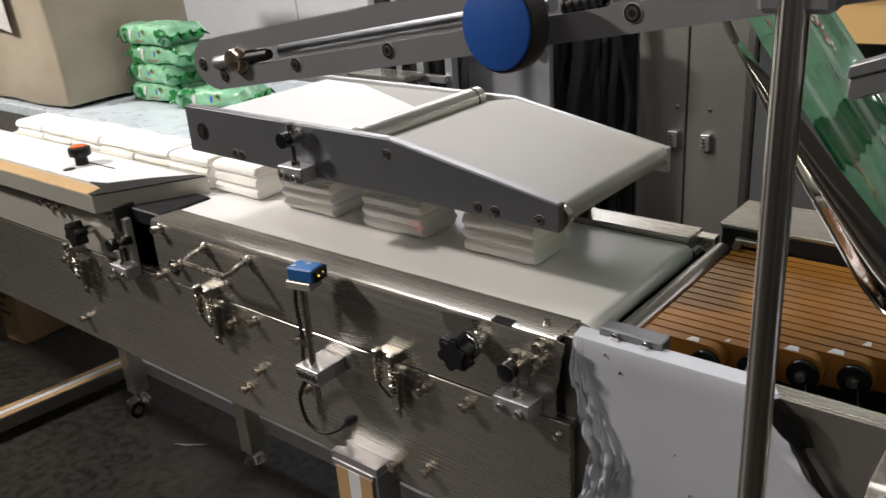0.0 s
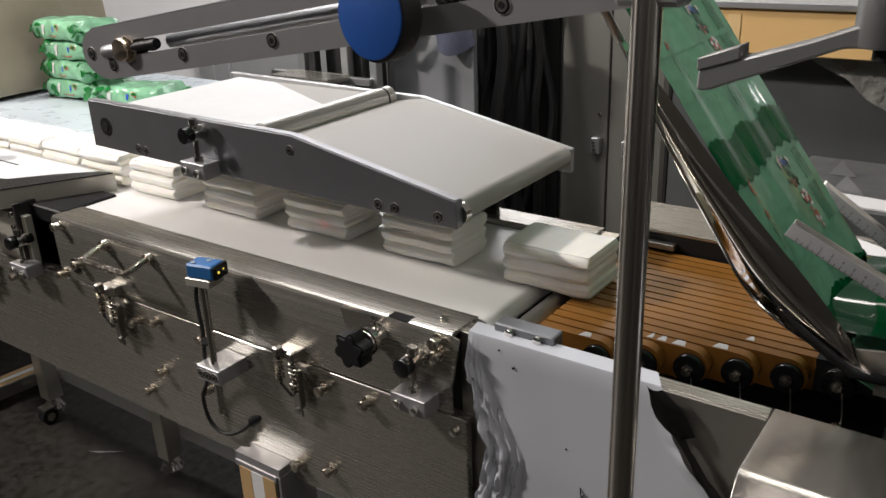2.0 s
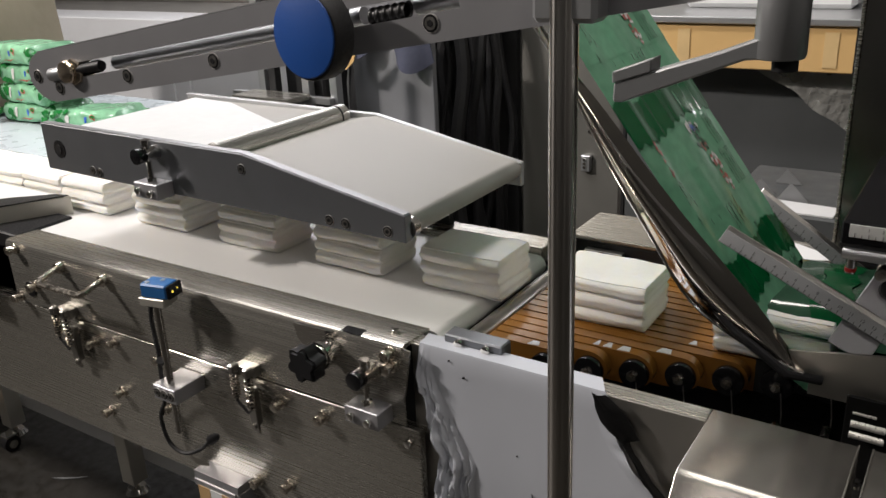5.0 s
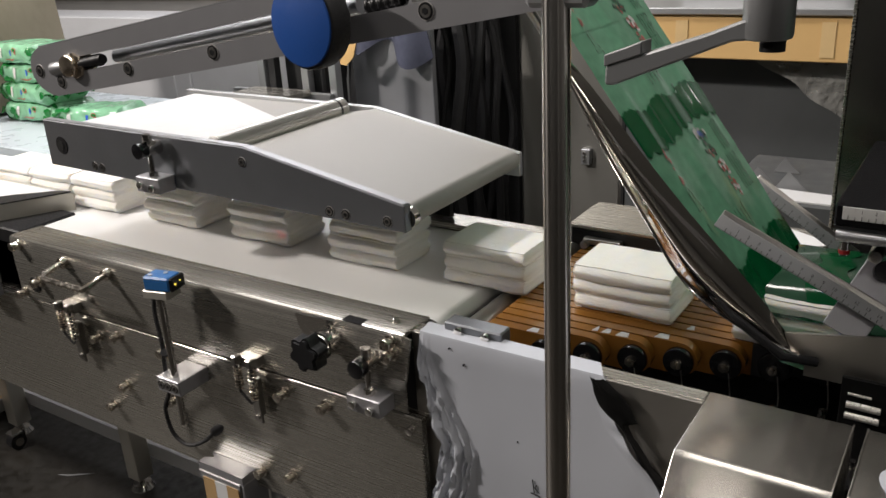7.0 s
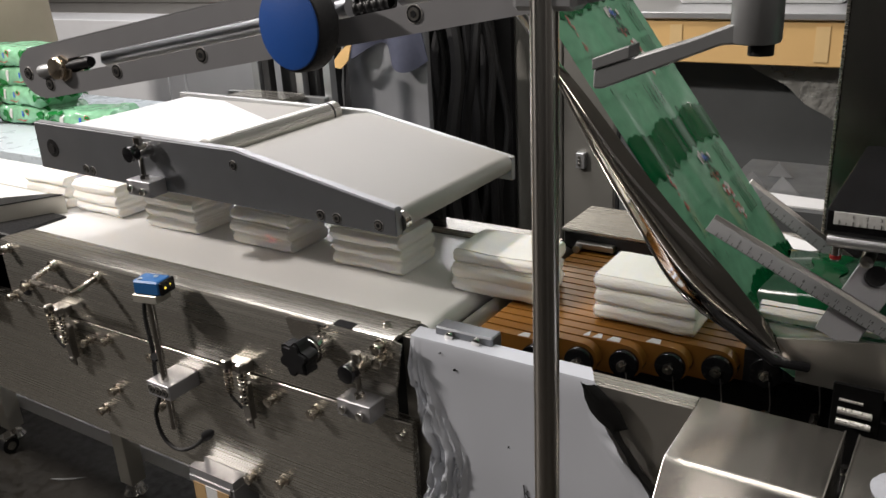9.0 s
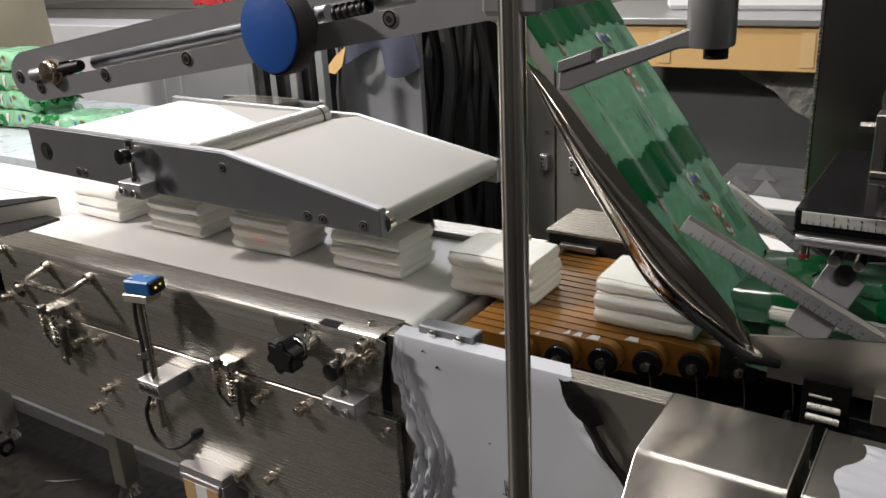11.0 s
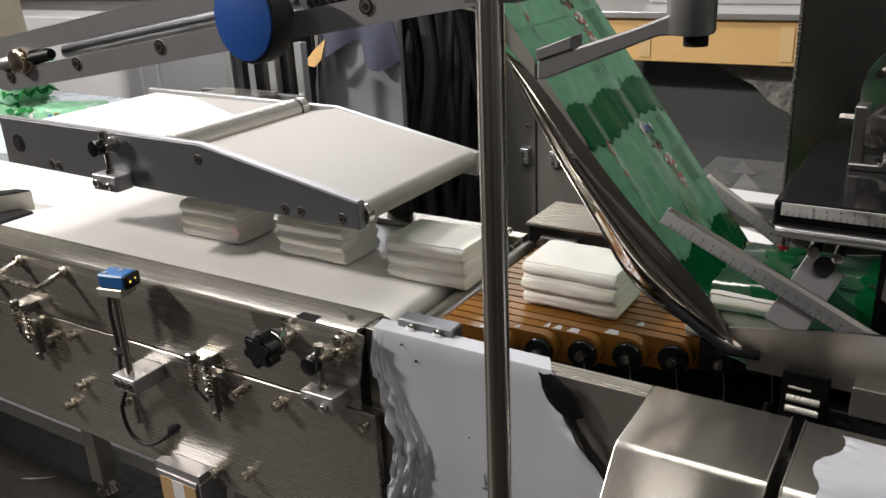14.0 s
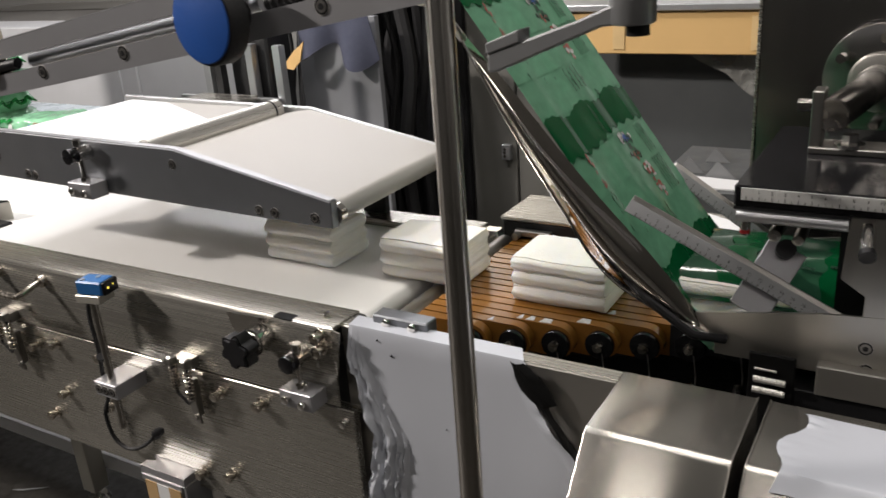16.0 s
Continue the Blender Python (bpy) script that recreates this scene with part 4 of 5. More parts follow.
# ---------------------------------------------------------------- steel covers in front
COVER = [(0.653, 0.887), (0.56, 0.8865), (0.555, 0.884), (0.50, 0.828), (0.498, 0.823), (0.498, 0.1), (0.653, 0.1)]
for name_, x0, x1, lb in (("machine_cover", -0.092, 0.0205, "folded stainless machine cover with a flat top"),
                          ("machine_cover", 0.0295, 0.30, "folded stainless machine cover with torn white film")):
    cv = thing(name_, ((x0 + x1) / 2, 0.61, 0.1), lb, "machine cover", "covers in front")
    b_ = BM()
    r0 = [b_.verts.new((x0, y, z)) for y, z in COVER]
    r1 = [b_.verts.new((x1, y, z)) for y, z in COVER]
    n = len(COVER)
    for i in range(n):
        b_.faces.new((r0[i], r0[(i + 1) % n], r1[(i + 1) % n], r1[i]))
    b_.faces.new(r0)
    b_.faces.new(r1[::-1])
    es = [e for e in b_.edges if len(e.link_faces) == 2]
    bmesh.ops.bevel(b_, geom=es, offset=0.0011, segments=2, affect="EDGES", profile=0.5)
    part("shell", b_, STEEL_V, cv)
    b_ = BM()
    tube(b_, [(x1 - 0.0006 if x0 < 0 else x0 + 0.0006, y, z + 0.0004) for y, z in COVER[:5]], 0.0008, 6, False)
    part("edge_lip", b_, STEEL_V, cv)
    if x0 > 0:
        def cf(u, v):
            left = 0.058 + 0.006 * math.sin(v * 9) - 0.012 * v
            x = left + (0.3 - left) * u
            s = 0.15 + 0.95 * v
            if s < 1:
                y, z = 0.653 - 0.095 * s, 0.887
            else:
                y, z = 0.558 - 0.058 * (s - 1) * 2, 0.887 - 0.059 * (s - 1) * 2
            lift = 0.003 + 0.006 * max(0, 1 - u / 0.12) * abs(noise.noise(Vector((u * 8, v * 9, 2))))
            y += 0.02 * (0.06 - (x - 0.058)) * (1 - v)
            return Vector((x, y - lift * 0.4, z + lift))
        b_ = BM()
        grid_sheet(b_, cf, 40, 40, 0.0005)
        part("peeling_film", b_, FILM_SHEET, cv, "torn white protective film")

# dark bed between covers and trough
deck = thing("black_deck", (0.1, 0.7, 0.6), "black machine deck with screws and a chrome clip", "machine deck")
b_ = BM()
box(b_, -0.094, 0.3, 0.664, 0.7, 0.6, 0.8235, 0.001)
box(b_, 0.01, 0.3, 0.705, 0.735, 0.8, 0.872, 0.001)
part("deck", b_, BLACK, deck)
for x, y in ((-0.06, 0.675), (-0.02, 0.678), (0.02, 0.68), (-0.04, 0.69)):
    b_ = BM()
    cyl(b_, (x, y, 0.8235), (x, y, 0.832), 0.0052, 6)
    cyl(b_, (x, y, 0.832), (x, y, 0.838), 0.003, 10)
    part("nut", b_, CHROME, deck)
for k in range(3):
    b_ = BM()
    tube(b_, [(0.008, 0.698 - 0.003 * k, 0.889 - 0.0085 * k), (0.034 if k else 0.026, 0.698 - 0.003 * k, 0.8885 - 0.0085 * k)], 0.0029 if k else 0.0012, 10, False)
    part("clip_bar", b_, ROLLER, deck)
b_ = BM()
box(b_, 0.002, 0.04, 0.701, 0.7045, 0.82, 0.902, 0.001)
part("clip_plate", b_, SOOT, deck)

# trough sides
trough = thing("film_trough", (0.05, 0.8, 0.86), "folded steel trough that guides the film tube", "trough")
b_ = BM()
prism(b_, [(-0.048, 0.9255), (-0.03, 0.901), (0.294, 0.898), (0.294, 0.9615), (0.056, 0.942)], 0.7125, 0.7155)
prism(b_, [(-0.03, 0.888), (0.294, 0.886), (0.294, 0.8985), (-0.03, 0.9015)], 0.7135, 0.7155)
part("side", b_, SATIN, trough)
b_ = BM()
prism(b_, [(-0.052, 0.915), (-0.034, 0.890), (0.3, 0.887), (0.3, 0.952), (0.055, 0.932)], 0.93, 0.933)
part("side", b_, SATIN, trough)
b_ = BM()
box(b_, 0.056, 0.3, 0.70, 0.735, 0.8725, 0.9, 0.001)
part("shelf", b_, SATIN, trough)

# ---------------------------------------------------------------- folding plough
plough = thing("folding_plough", (-0.15, 0.70, 0.88), "polished steel film folding plough", "film former")
PL = ((0, -0.269, 0.7027, 1.173, -0.275, 0.714, 1.177), (0.08, -0.257, 0.7037, 1.153, -0.262, 0.714, 1.162),
      (0.2, -0.235, 0.7093, 1.106, -0.235, 0.714, 1.134), (0.3, -0.214, 0.7134, 1.068, -0.213, 0.714, 1.11),
      (0.4, -0.195, 0.7155, 1.036, -0.193, 0.714, 1.085), (0.48, -0.175, 0.7161, 1.008, -0.171, 0.714, 1.06),
      (0.56, -0.162, 0.714, 0.989, -0.147, 0.714, 1.034), (0.64, -0.15, 0.7144, 0.968, -0.127, 0.714, 1.011),
      (0.72, -0.134, 0.7154, 0.947, -0.105, 0.714, 0.991), (0.82, -0.106, 0.7121, 0.932, -0.079, 0.714, 0.964),
      (0.91, -0.077, 0.7074, 0.922, -0.057, 0.714, 0.937), (1, -0.033, 0.7013, 0.912, -0.035, 0.714, 0.911))


def plough_row(u):
    u = min(1.0, max(0.0, u))
    for a, b in zip(PL, PL[1:]):
        if u <= b[0] + 1e-6:
            k = (u - a[0]) / (b[0] - a[0])
            return [a[i] + (b[i] - a[i]) * k for i in range(1, 7)]
    return list(PL[-1][1:])


def plough_f(u, v):
    """A narrow cone that widens into a rounded nose towards the tip."""
    e = 0.08 * min(1.0, 6 * u, 6 * (1 - u))
    rows_ = [plough_row(u + d * e) for d in (-1, -0.5, 0, 0.5, 1)]
    xl, yl, zl, xr, yr, zr = [sum(r[i] for r in rows_) / 5 for i in range(6)]
    w = math.hypot(xr - xl, zr - zl)
    bulge = 0.3 * w * math.sin(math.pi * v ** 1.25)
    return Vector((xl + (xr - xl) * v, yl + (yr - yl) * v - bulge, zl + (zr - zl) * v))


b_ = BM()
grid_sheet(b_, plough_f, 60, 18, 0.0012)
part("folded_sheet", b_, MIRROR, plough)
b_ = BM()
tube(b_, [plough_f(k / 24, 0.0) for k in range(25)], 0.0014, 6, False)
part("rolled_edge", b_, CHROME, plough)
b_ = BM()
tube(b_, [(-0.118, 0.712, 0.957), (-0.09, 0.702, 0.937), (-0.045, 0.696, 0.9115), (-0.02, 0.71, 0.905)], 0.0042, 10, False)
part("tip_bracket", b_, BLACK, plough, "black stay under the tip")
b_ = BM()
tube(b_, [plough_f(0.05, 0.6), (-0.262, 0.66, 1.2), (-0.26, 0.545, 1.225)], 0.004, 10, False)
part("hanger", b_, DULL, plough)

# ---------------------------------------------------------------- rulers
def ruler(name_, xa, za, xb, zb, y, n_marks, lab):
    rl = thing(name_, (xa, y, za), lab, "ruler", "rulers on the film former")
    d = Vector((xb - xa, 0, zb - za))
    ln = d.length
    ang = math.degrees(math.atan2(d.z, d.x))
    m = pose(xa, y, za, 0, -ang, 0) @ pose(0, 0, 0, -32, 0, 0)
    bm = BM()
    box(bm, -0.006, ln, -0.0012, 0.0004, -0.0112, 0.001, 0.0004, m)
    face = part("scale_face", bm, RULE, rl, "steel scale with black marks")
    bm = BM()
    box(bm, -0.006, ln + 0.02, 0.0006, 0.008, -0.002, 0.006, 0.0008, m)
    part("rail", bm, DULL, rl)
    bm = BM()
    for k in range(n_marks * 2):
        h = 0.0042 if k % 2 == 0 else 0.0026
        xk = 0.004 + 0.005 * k
        box(bm, xk, xk + 0.0006, -0.0016, -0.00125, -0.011, -0.011 + h * 0.8, 0, m)
    part("scale_marks", bm, INK_K, face)
    for k in range(1, n_marks):
        numeral(face, str(k), m @ pose(0.004 + 0.01 * k, -0.0014, -0.0048, 90, 0, 0), 0.0042, INK_K)
    return rl, m, ln


near_ruler, rm, rlen = ruler("near_ruler", -0.107, 1.0165, 0.085, 0.9235, 0.7275, 20, "steel ruler along the near side of the film former")
b_ = BM()
box(b_, 0.112, 0.146, 0.0085, 0.0105, -0.032, 0.034, 0.0006, rm)
part("slider_plate", b_, ARM_GREY, near_ruler)
b_ = BM()
cyl(b_, rm @ Vector((0.128, 0.0, 0.03)), rm @ Vector((0.128, 0.02, 0.03)), 0.0085, 18)
part("clamp_screw", b_, BLACK, near_ruler)
b_ = BM()
cyl(b_, rm @ Vector((0.226, -0.0015, -0.006)), rm @ Vector((0.226, -0.007, -0.006)), 0.006, 18, bev=0.001)
part("bolt", b_, CHROME, near_ruler)
b_ = BM()
box(b_, 0.078, 0.105, 0.728, 0.735, 0.87, 0.925, 0.001)
part("foot", b_, STEEL, near_ruler)
far_ruler, fm, flen = ruler("far_ruler", -0.124, 0.993, 0.08, 0.856, 0.922, 20, "steel ruler along the far side of the film former")
b_ = BM()
box(b_, 0.02, 0.06, 0.926, 0.934, 0.862, 0.9, 0.001)
part("foot", b_, STEEL, far_ruler)

# ---------------------------------------------------------------- black slab with scale, shaft
slab = thing("sealing_table", (0.1, 0.82, 0.86), "gloss black slab with a white scale and a clamped shaft", "machine head")
b_ = BM()
box(b_, -0.02, 0.32, 0.711, 0.925, 1.0285, 1.047, 0.0015)
part("slab", b_, GLOSS_BLACK, slab)
b_ = BM()
box(b_, -0.014, 0.32, 0.7095, 0.7108, 1.0352, 1.0455)
scale_part = part("scale", b_, INK_W, slab, "white scale strip with black numbers")
b_ = BM()
for k in range(60):
    h = 0.0042 if k % 2 == 0 else 0.0026
    xk = -0.01 + 0.005 * k
    box(b_, xk, xk + 0.0005, 0.709, 0.7094, 1.0354, 1.0354 + h * 0.8)
part("scale_marks", b_, INK_K, scale_part)
for k in range(1, 26):
    numeral(scale_part, str(k), pose(-0.01 + 0.01 * k, 0.7092, 1.0423, 90, 0, 0), 0.0038, INK_K)
b_ = BM()
tube(b_, [(-0.017, 0.711, 1.021), (0.068, 0.711, 1.021)], 0.0048, 16, False)
part("rod", b_, ALU, slab, "chrome rod under the slab")
b_ = BM()
box(b_, -0.02, 0.068, 0.712, 0.75, 1.026, 1.0285)
box(b_, -0.016, 0.066, 0.72, 0.75, 1.0145, 1.016)
part("rail", b_, DARK, slab)
b_ = BM()
cyl(b_, (-0.01, 0.714, 1.016), (-0.01, 0.714, 1.004), 0.004, 14)
pl_ = part("plunger", b_, CHROME, slab)
b_ = BM()
cyl(b_, (-0.01, 0.714, 1.0085), (-0.01, 0.714, 1.0055), 0.0044, 14)
part("red_ring", b_, RED, pl_)
for x, y, z, r in ((0.012, 0.73, 1.002, 0.0055), (0.03, 0.735, 0.998, 0.0048)):
    b_ = BM()
    cyl(b_, (x, y - 0.008, z), (x, y + 0.03, z), r, 16, bev=0.001)
    cyl(b_, (x, y - 0.01, z), (x, y - 0.008, z), r * 0.5, 6)
    part("pin", b_, DULL, slab)
b_ = BM()
prism(b_, [(0.069, 1.028), (0.066, 0.975), (0.085, 0.962), (0.084, 0.905), (0.32, 0.885), (0.32, 1.028)], 0.713, 0.721, 0.0006)
part("side_plate", b_, SATIN, slab)
b_ = BM()
cyl(b_, (0.085, 0.685, 1.008), (0.082, 0.713, 1.02), 0.0058, 18)
pin = part("lock_pin", b_, CHROME, slab)
b_ = BM()
cyl(b_, (0.0853, 0.683, 1.0072), (0.0845, 0.688, 1.0093), 0.0064, 18)
part("pin_cap", b_, BLACK, pin)
for x, z in ((0.09, 0.917), (0.092, 0.897)):
    screw(slab, x, 0.713, z, SUNK, name="socket_screw")
# shaft clamp
SHX, SHZ = 0.036, 1.082
b_ = BM()
box(b_, 0.019, 0.029, 0.825, 0.85, 1.047, 1.103, 0.001)
box(b_, 0.019, 0.14, 0.822, 0.856, 1.047, 1.053, 0.001)
part("angle_bracket", b_, DULL, slab)
SH_A, SH_B = Vector((SHX, 0.826, SHZ)), Vector((SHX + 0.024, 0.966, SHZ + 0.002))
sh_d = (SH_B - SH_A).normalized()
b_ = BM()
cyl(b_, SH_A, SH_B, 0.0155, 28, bev=0.001)
shaft_ = part("shaft", b_, COLUMN, slab)
b_ = BM()
cyl(b_, SH_A - sh_d * 0.0012, SH_A, 0.0142, 32, bev=0.0004)
part("end_face", b_, NICKEL, shaft_, "bright turned end face")
b_ = BM()
cyl(b_, (0.052, 0.833, 1.056), (0.052, 0.833, 1.053), 0.013, 20)
cyl(b_, (0.052, 0.833, 1.056), (0.052, 0.833, 1.064), 0.0075, 6)
part("bolt", b_, CHROME, slab)
b_ = BM()
cyl(b_, (0.006, 0.836, 1.088), (0.019, 0.836, 1.088), 0.0058, 6)
part("bolt", b_, CHROME, slab)
b_ = BM()
cyl(b_, SH_B - sh_d * 0.012, SH_B + sh_d * 0.006, 0.0185, 32, bev=0.001)
cyl(b_, SH_B + sh_d * 0.002, SH_B + sh_d * 0.014, 0.03, 40, bev=0.003)
fl = part("bearing", b_, DULL, slab, "round steel bearing housing")
b_ = BM()
cyl(b_, SH_B + sh_d * 0.014, SH_B + sh_d * 0.026, 0.058, 48, bev=0.002)
part("flange", b_, COLUMN, slab, "dark polished round flange")
for k in range(6):
    a = 2 * math.pi * k / 6 + 0.5
    p = SH_B + Vector((0.044 * math.cos(a), 0.0, 0.044 * math.sin(a)))
    b_ = BM()
    cyl(b_, p + sh_d * 0.006, p + sh_d * 0.016, 0.0052, 6)
    part("bolt", b_, CHROME, fl)
b_ = BM()
box(b_, 0.06, 0.32, 0.75, 0.92, 0.86, 1.0285)
part("inner_block", b_, BLACK, slab)

tall = thing("machine_column", (0.2, 1.05, 0), "tall dark stainless machine column", "machine column")
b_ = BM()
box(b_, -0.062, 0.6, 1.0, 1.2, 0.0, 1.9, 0.003)
part("panel", b_, COLUMN, tall)
b_ = BM()
box(b_, -0.0632, -0.0602, 0.9975, 1.01, 0.0, 1.9, 0.0004)
part("edge_trim", b_, STEEL, tall)

# ---------------------------------------------------------------- background
cab = thing("steel_cabinet", (-0.9, 2.4, 0), "stainless two-door cabinet with small turn latches", "cabinet")
b_ = BM()
box(b_, -1.17, -0.62, 2.27, 2.7, 0.0, 1.9, 0.002)
part("body", b_, CABINET, cab)
for x0, x1, lx in ((-1.12, -0.972, -1.0), (-0.966, -0.80, -0.905)):
    b_ = BM()
    box(b_, x0, x1, 2.25, 2.268, 0.05, 1.02, 0.002)
    dr = part("door", b_, CABINET, cab)
    b_ = BM()
    box(b_, lx - 0.014, lx + 0.014, 2.23, 2.25, 0.585, 0.632, 0.002)
    lt = part("turn_latch", b_, ALU, dr, "small steel turn latch")
    for z in (0.598, 0.609, 0.62):
        screw(lt, lx - 0.002, 2.23, z)
    screw(dr, lx + 0.004, 2.25, 0.70)

rng = random.Random(4)
for i in range(34):
    x = -1.62 + 0.47 * i / 33 + rng.uniform(-0.02, 0.02)
    y = rng.uniform(2.0, 2.2)
    b_ = BM()
    r = rng.uniform(0.008, 0.02)
    pts = [(x + rng.uniform(-0.03, 0.03), y + rng.uniform(-0.02, 0.02), z) for z in (1.35, 1.1, 0.9, 0.7, 0.5, 0.3, 0.0)]
    tube(b_, pts, r, 8)
    single("cable", b_, RUBBER, "thick black hanging machine cable", "cable", "cables hanging behind the machine")
b_ = BM()
box(b_, -1.68, -1.13, 2.24, 2.26, 0.0, 1.5)
single("dark_panel", b_, DARK, "dark panel behind hanging cables", "panel")

# grey cabinets and aluminium stand behind the table
b_ = BM()
box(b_, -3.4, -2.22, 1.95, 2.2, 0.0, 1.02, 0.004)
gc = thing("grey_cabinet", (-2.6, 2.1, 0), "pale grey cabinet behind the table", "cabinet")
part("body", b_, GREY_P, gc)
b_ = BM()
box(b_, -2.125, -2.121, 1.8, 1.806, 0.2, 0.95)
box(b_, -2.215, -1.76, 1.95, 2.2, 0.0, 1.03, 0.004)
part("door", b_, GREY_P, gc)
b_ = BM()
box(b_, -3.4, -1.5, 2.15, 2.45, 1.0, 1.06, 0.004)
single("steel_shelf", b_, DULL, "steel shelf along the back of the hall", "shelf")
st = thing("profile_stand", (-1.55, 1.75, 0), "stand of aluminium profiles", "stand")
for x, y in ((-1.64, 1.72), (-1.60, 1.72), (-1.50, 1.74), (-1.385, 1.72)):
    b_ = BM()
    box(b_, x - 0.012, x + 0.012, y - 0.012, y + 0.012, 0, 1.12 if x < -1.55 else 1.0, 0.001)
    part("post", b_, ALU if x != -1.60 else DARK, st)
for z in (0.848,):
    b_ = BM()
    box(b_, -1.74, -1.385, 1.69, 1.708, z, z + 0.018, 0.001)
    part("rail", b_, ALU, st)
b_ = BM()
box(b_, -1.65, -1.45, 1.6, 1.69, 0.86, 0.875, 0.001)
part("bracket", b_, STEEL, st)
b_ = BM()
box(b_, -1.6, -1.46, 1.76, 1.86, 0.5, 1.05, 0.006)
part("motor", b_, DARK, st)
b_ = BM()
box(b_, -1.47, -1.2, 1.9, 1.92, 0.4, 1.05, 0.002)
single("steel_sheet", b_, SHEET, "leaning sheet of bright steel", "steel sheet")
b_ = BM()


def cloth_f(u, v):
    drop = 0.085 + 0.025 * math.sin(u * 9 + 1) + (0.03 if u < 0.6 else 0.045) * u
    return Vector((-1.44 + 0.24 * u + 0.01 * v, 1.87 - 0.025 * math.sin(u * 11) * v, 1.055 - drop * v))


grid_sheet(b_, cloth_f, 24, 10, 0.003)
single("grey_cloth", b_, CLOTH, "grey-blue cloth hung over a steel sheet", "cloth")
b_ = BM()
prism(b_, [(-1.45, 0.928), (-1.412, 0.922), (-1.385, 0.945), (-1.366, 0.998), (-1.384, 0.985), (-1.404, 0.972)], 1.8, 1.804)
single("yellow_tag", b_, CARD_Y, "yellow paper tag on the stand", "tag")
b_ = BM()
rr = random.Random(9)
for k in range(6):
    tube(b_, [(-2.33 + 0.04 * j + rr.uniform(-0.02, 0.02), 2.17, 1.085 + rr.uniform(-0.015, 0.02)) for j in range(6)], 0.006, 6)
single("red_cable_bundle", b_, RED, "bundle of red cable on the shelf", "cable")

# shelf with yellow cardboard and dark sheets
sh = thing("cardboard_shelf", (-0.4, 1.85, 0), "shelf edged with yellow cardboard", "shelf")
b_ = BM()
box(b_, -0.62, 0.3, 1.8, 1.815, 0.975, 1.062, 0.002)
part("cardboard_edge", b_, CARD_Y, sh, "yellow cardboard strip")
for x in (-0.5, -0.215):
    b_ = BM()
    box(b_, x - 0.012, x + 0.014, 1.798, 1.8, 0.985, 1.052)
    part("tape_patch", b_, surf("pale_tape", (0.66, 0.47, 0.23), 0.45), sh)
b_ = BM()
box(b_, -0.172, -0.168, 1.7985, 1.8, 0.975, 1.062)
part("joint", b_, BLACK, sh)
b_ = BM()
box(b_, -0.75, 0.4, 1.79, 2.2, 1.064, 1.078, 0.002)
part("top", b_, ALU, sh)
b_ = BM()
box(b_, -0.55, -0.2, 1.95, 2.1, 1.079, 1.3, 0.01)
part("white_case", b_, PAPER, sh)
b_ = BM()
box(b_, -0.17, 0.1, 1.95, 2.1, 1.079, 1.3, 0.01)
part("grey_case", b_, GREY_P, sh)
for x in (-0.74, 0.38):
    b_ = BM()
    box(b_, x - 0.02, x + 0.02, 2.12, 2.16, 0, 1.064, 0.001)
    part("post", b_, DULL, sh)
screen_ = thing("charcoal_screen", (-0.08, 1.91, 0), "charcoal sheet screen under the shelf", "screen")
b_ = BM()
box(b_, -0.657, 0.5, 1.903, 1.917, 0.02, 1.0, 0.002)
part("sheet", b_, GREY_D, screen_)
b_ = BM()
box(b_, -0.665, -0.657, 1.9, 1.92, 0.0, 1.0, 0.001)
part("edge_rail", b_, DARK, screen_)
b_ = BM()
box(b_, -0.657, 0.5, 1.9, 1.92, 0.0, 0.02, 0.001)
part("foot_rail", b_, DARK, screen_)
b_ = BM()


def wrap_f(u, v):
    p = Vector((-0.37 + 0.2 * u, 1.86, 0.975 - 0.13 * u * v))
    return p + 0.008 * Vector(noise.noise_vector(p * 14))


grid_sheet(b_, wrap_f, 30, 16, 0.001)
single("plastic_wrap", b_, CLEAR, "crumpled clear plastic wrap hanging from the shelf", "plastic wrap")
pile = thing("paper_pile", (-0.2, 1.3, 0), "loose white offcuts on a grey bench", "paper")
b_ = BM()
box(b_, -0.26, -0.07, 1.25, 1.5, 0.0, 0.865, 0.003)
part("bench", b_, GREY_D, pile)
for k, (x, y, w) in enumerate(((-0.215, 1.33, 0.042), (-0.165, 1.31, 0.048), (-0.19, 1.4, 0.04))):
    b_ = BM()
    prism(b_, [(x - w / 2, 0.866), (x + w / 2, 0.866), (x - w * 0.1, 0.866 + w * 0.6)], y, y + 0.002)
    part("offcut", b_, OFFCUT, pile)
b_ = BM()
prism_z(b_, [(-0.2, 1.255), (-0.1, 1.255), (-0.1, 1.3), (-0.22, 1.31)], 0.8655, 0.868)
part("offcut", b_, PAPER, pile)
b_ = BM()
prism_z(b_, [(-0.115, 1.03), (-0.085, 0.975), (-0.062, 0.985), (-0.062, 1.0)], 0.9065, 0.9072)
single("paper_scrap", b_, PAPER, "bright white paper scrap on the steel lid", "paper")

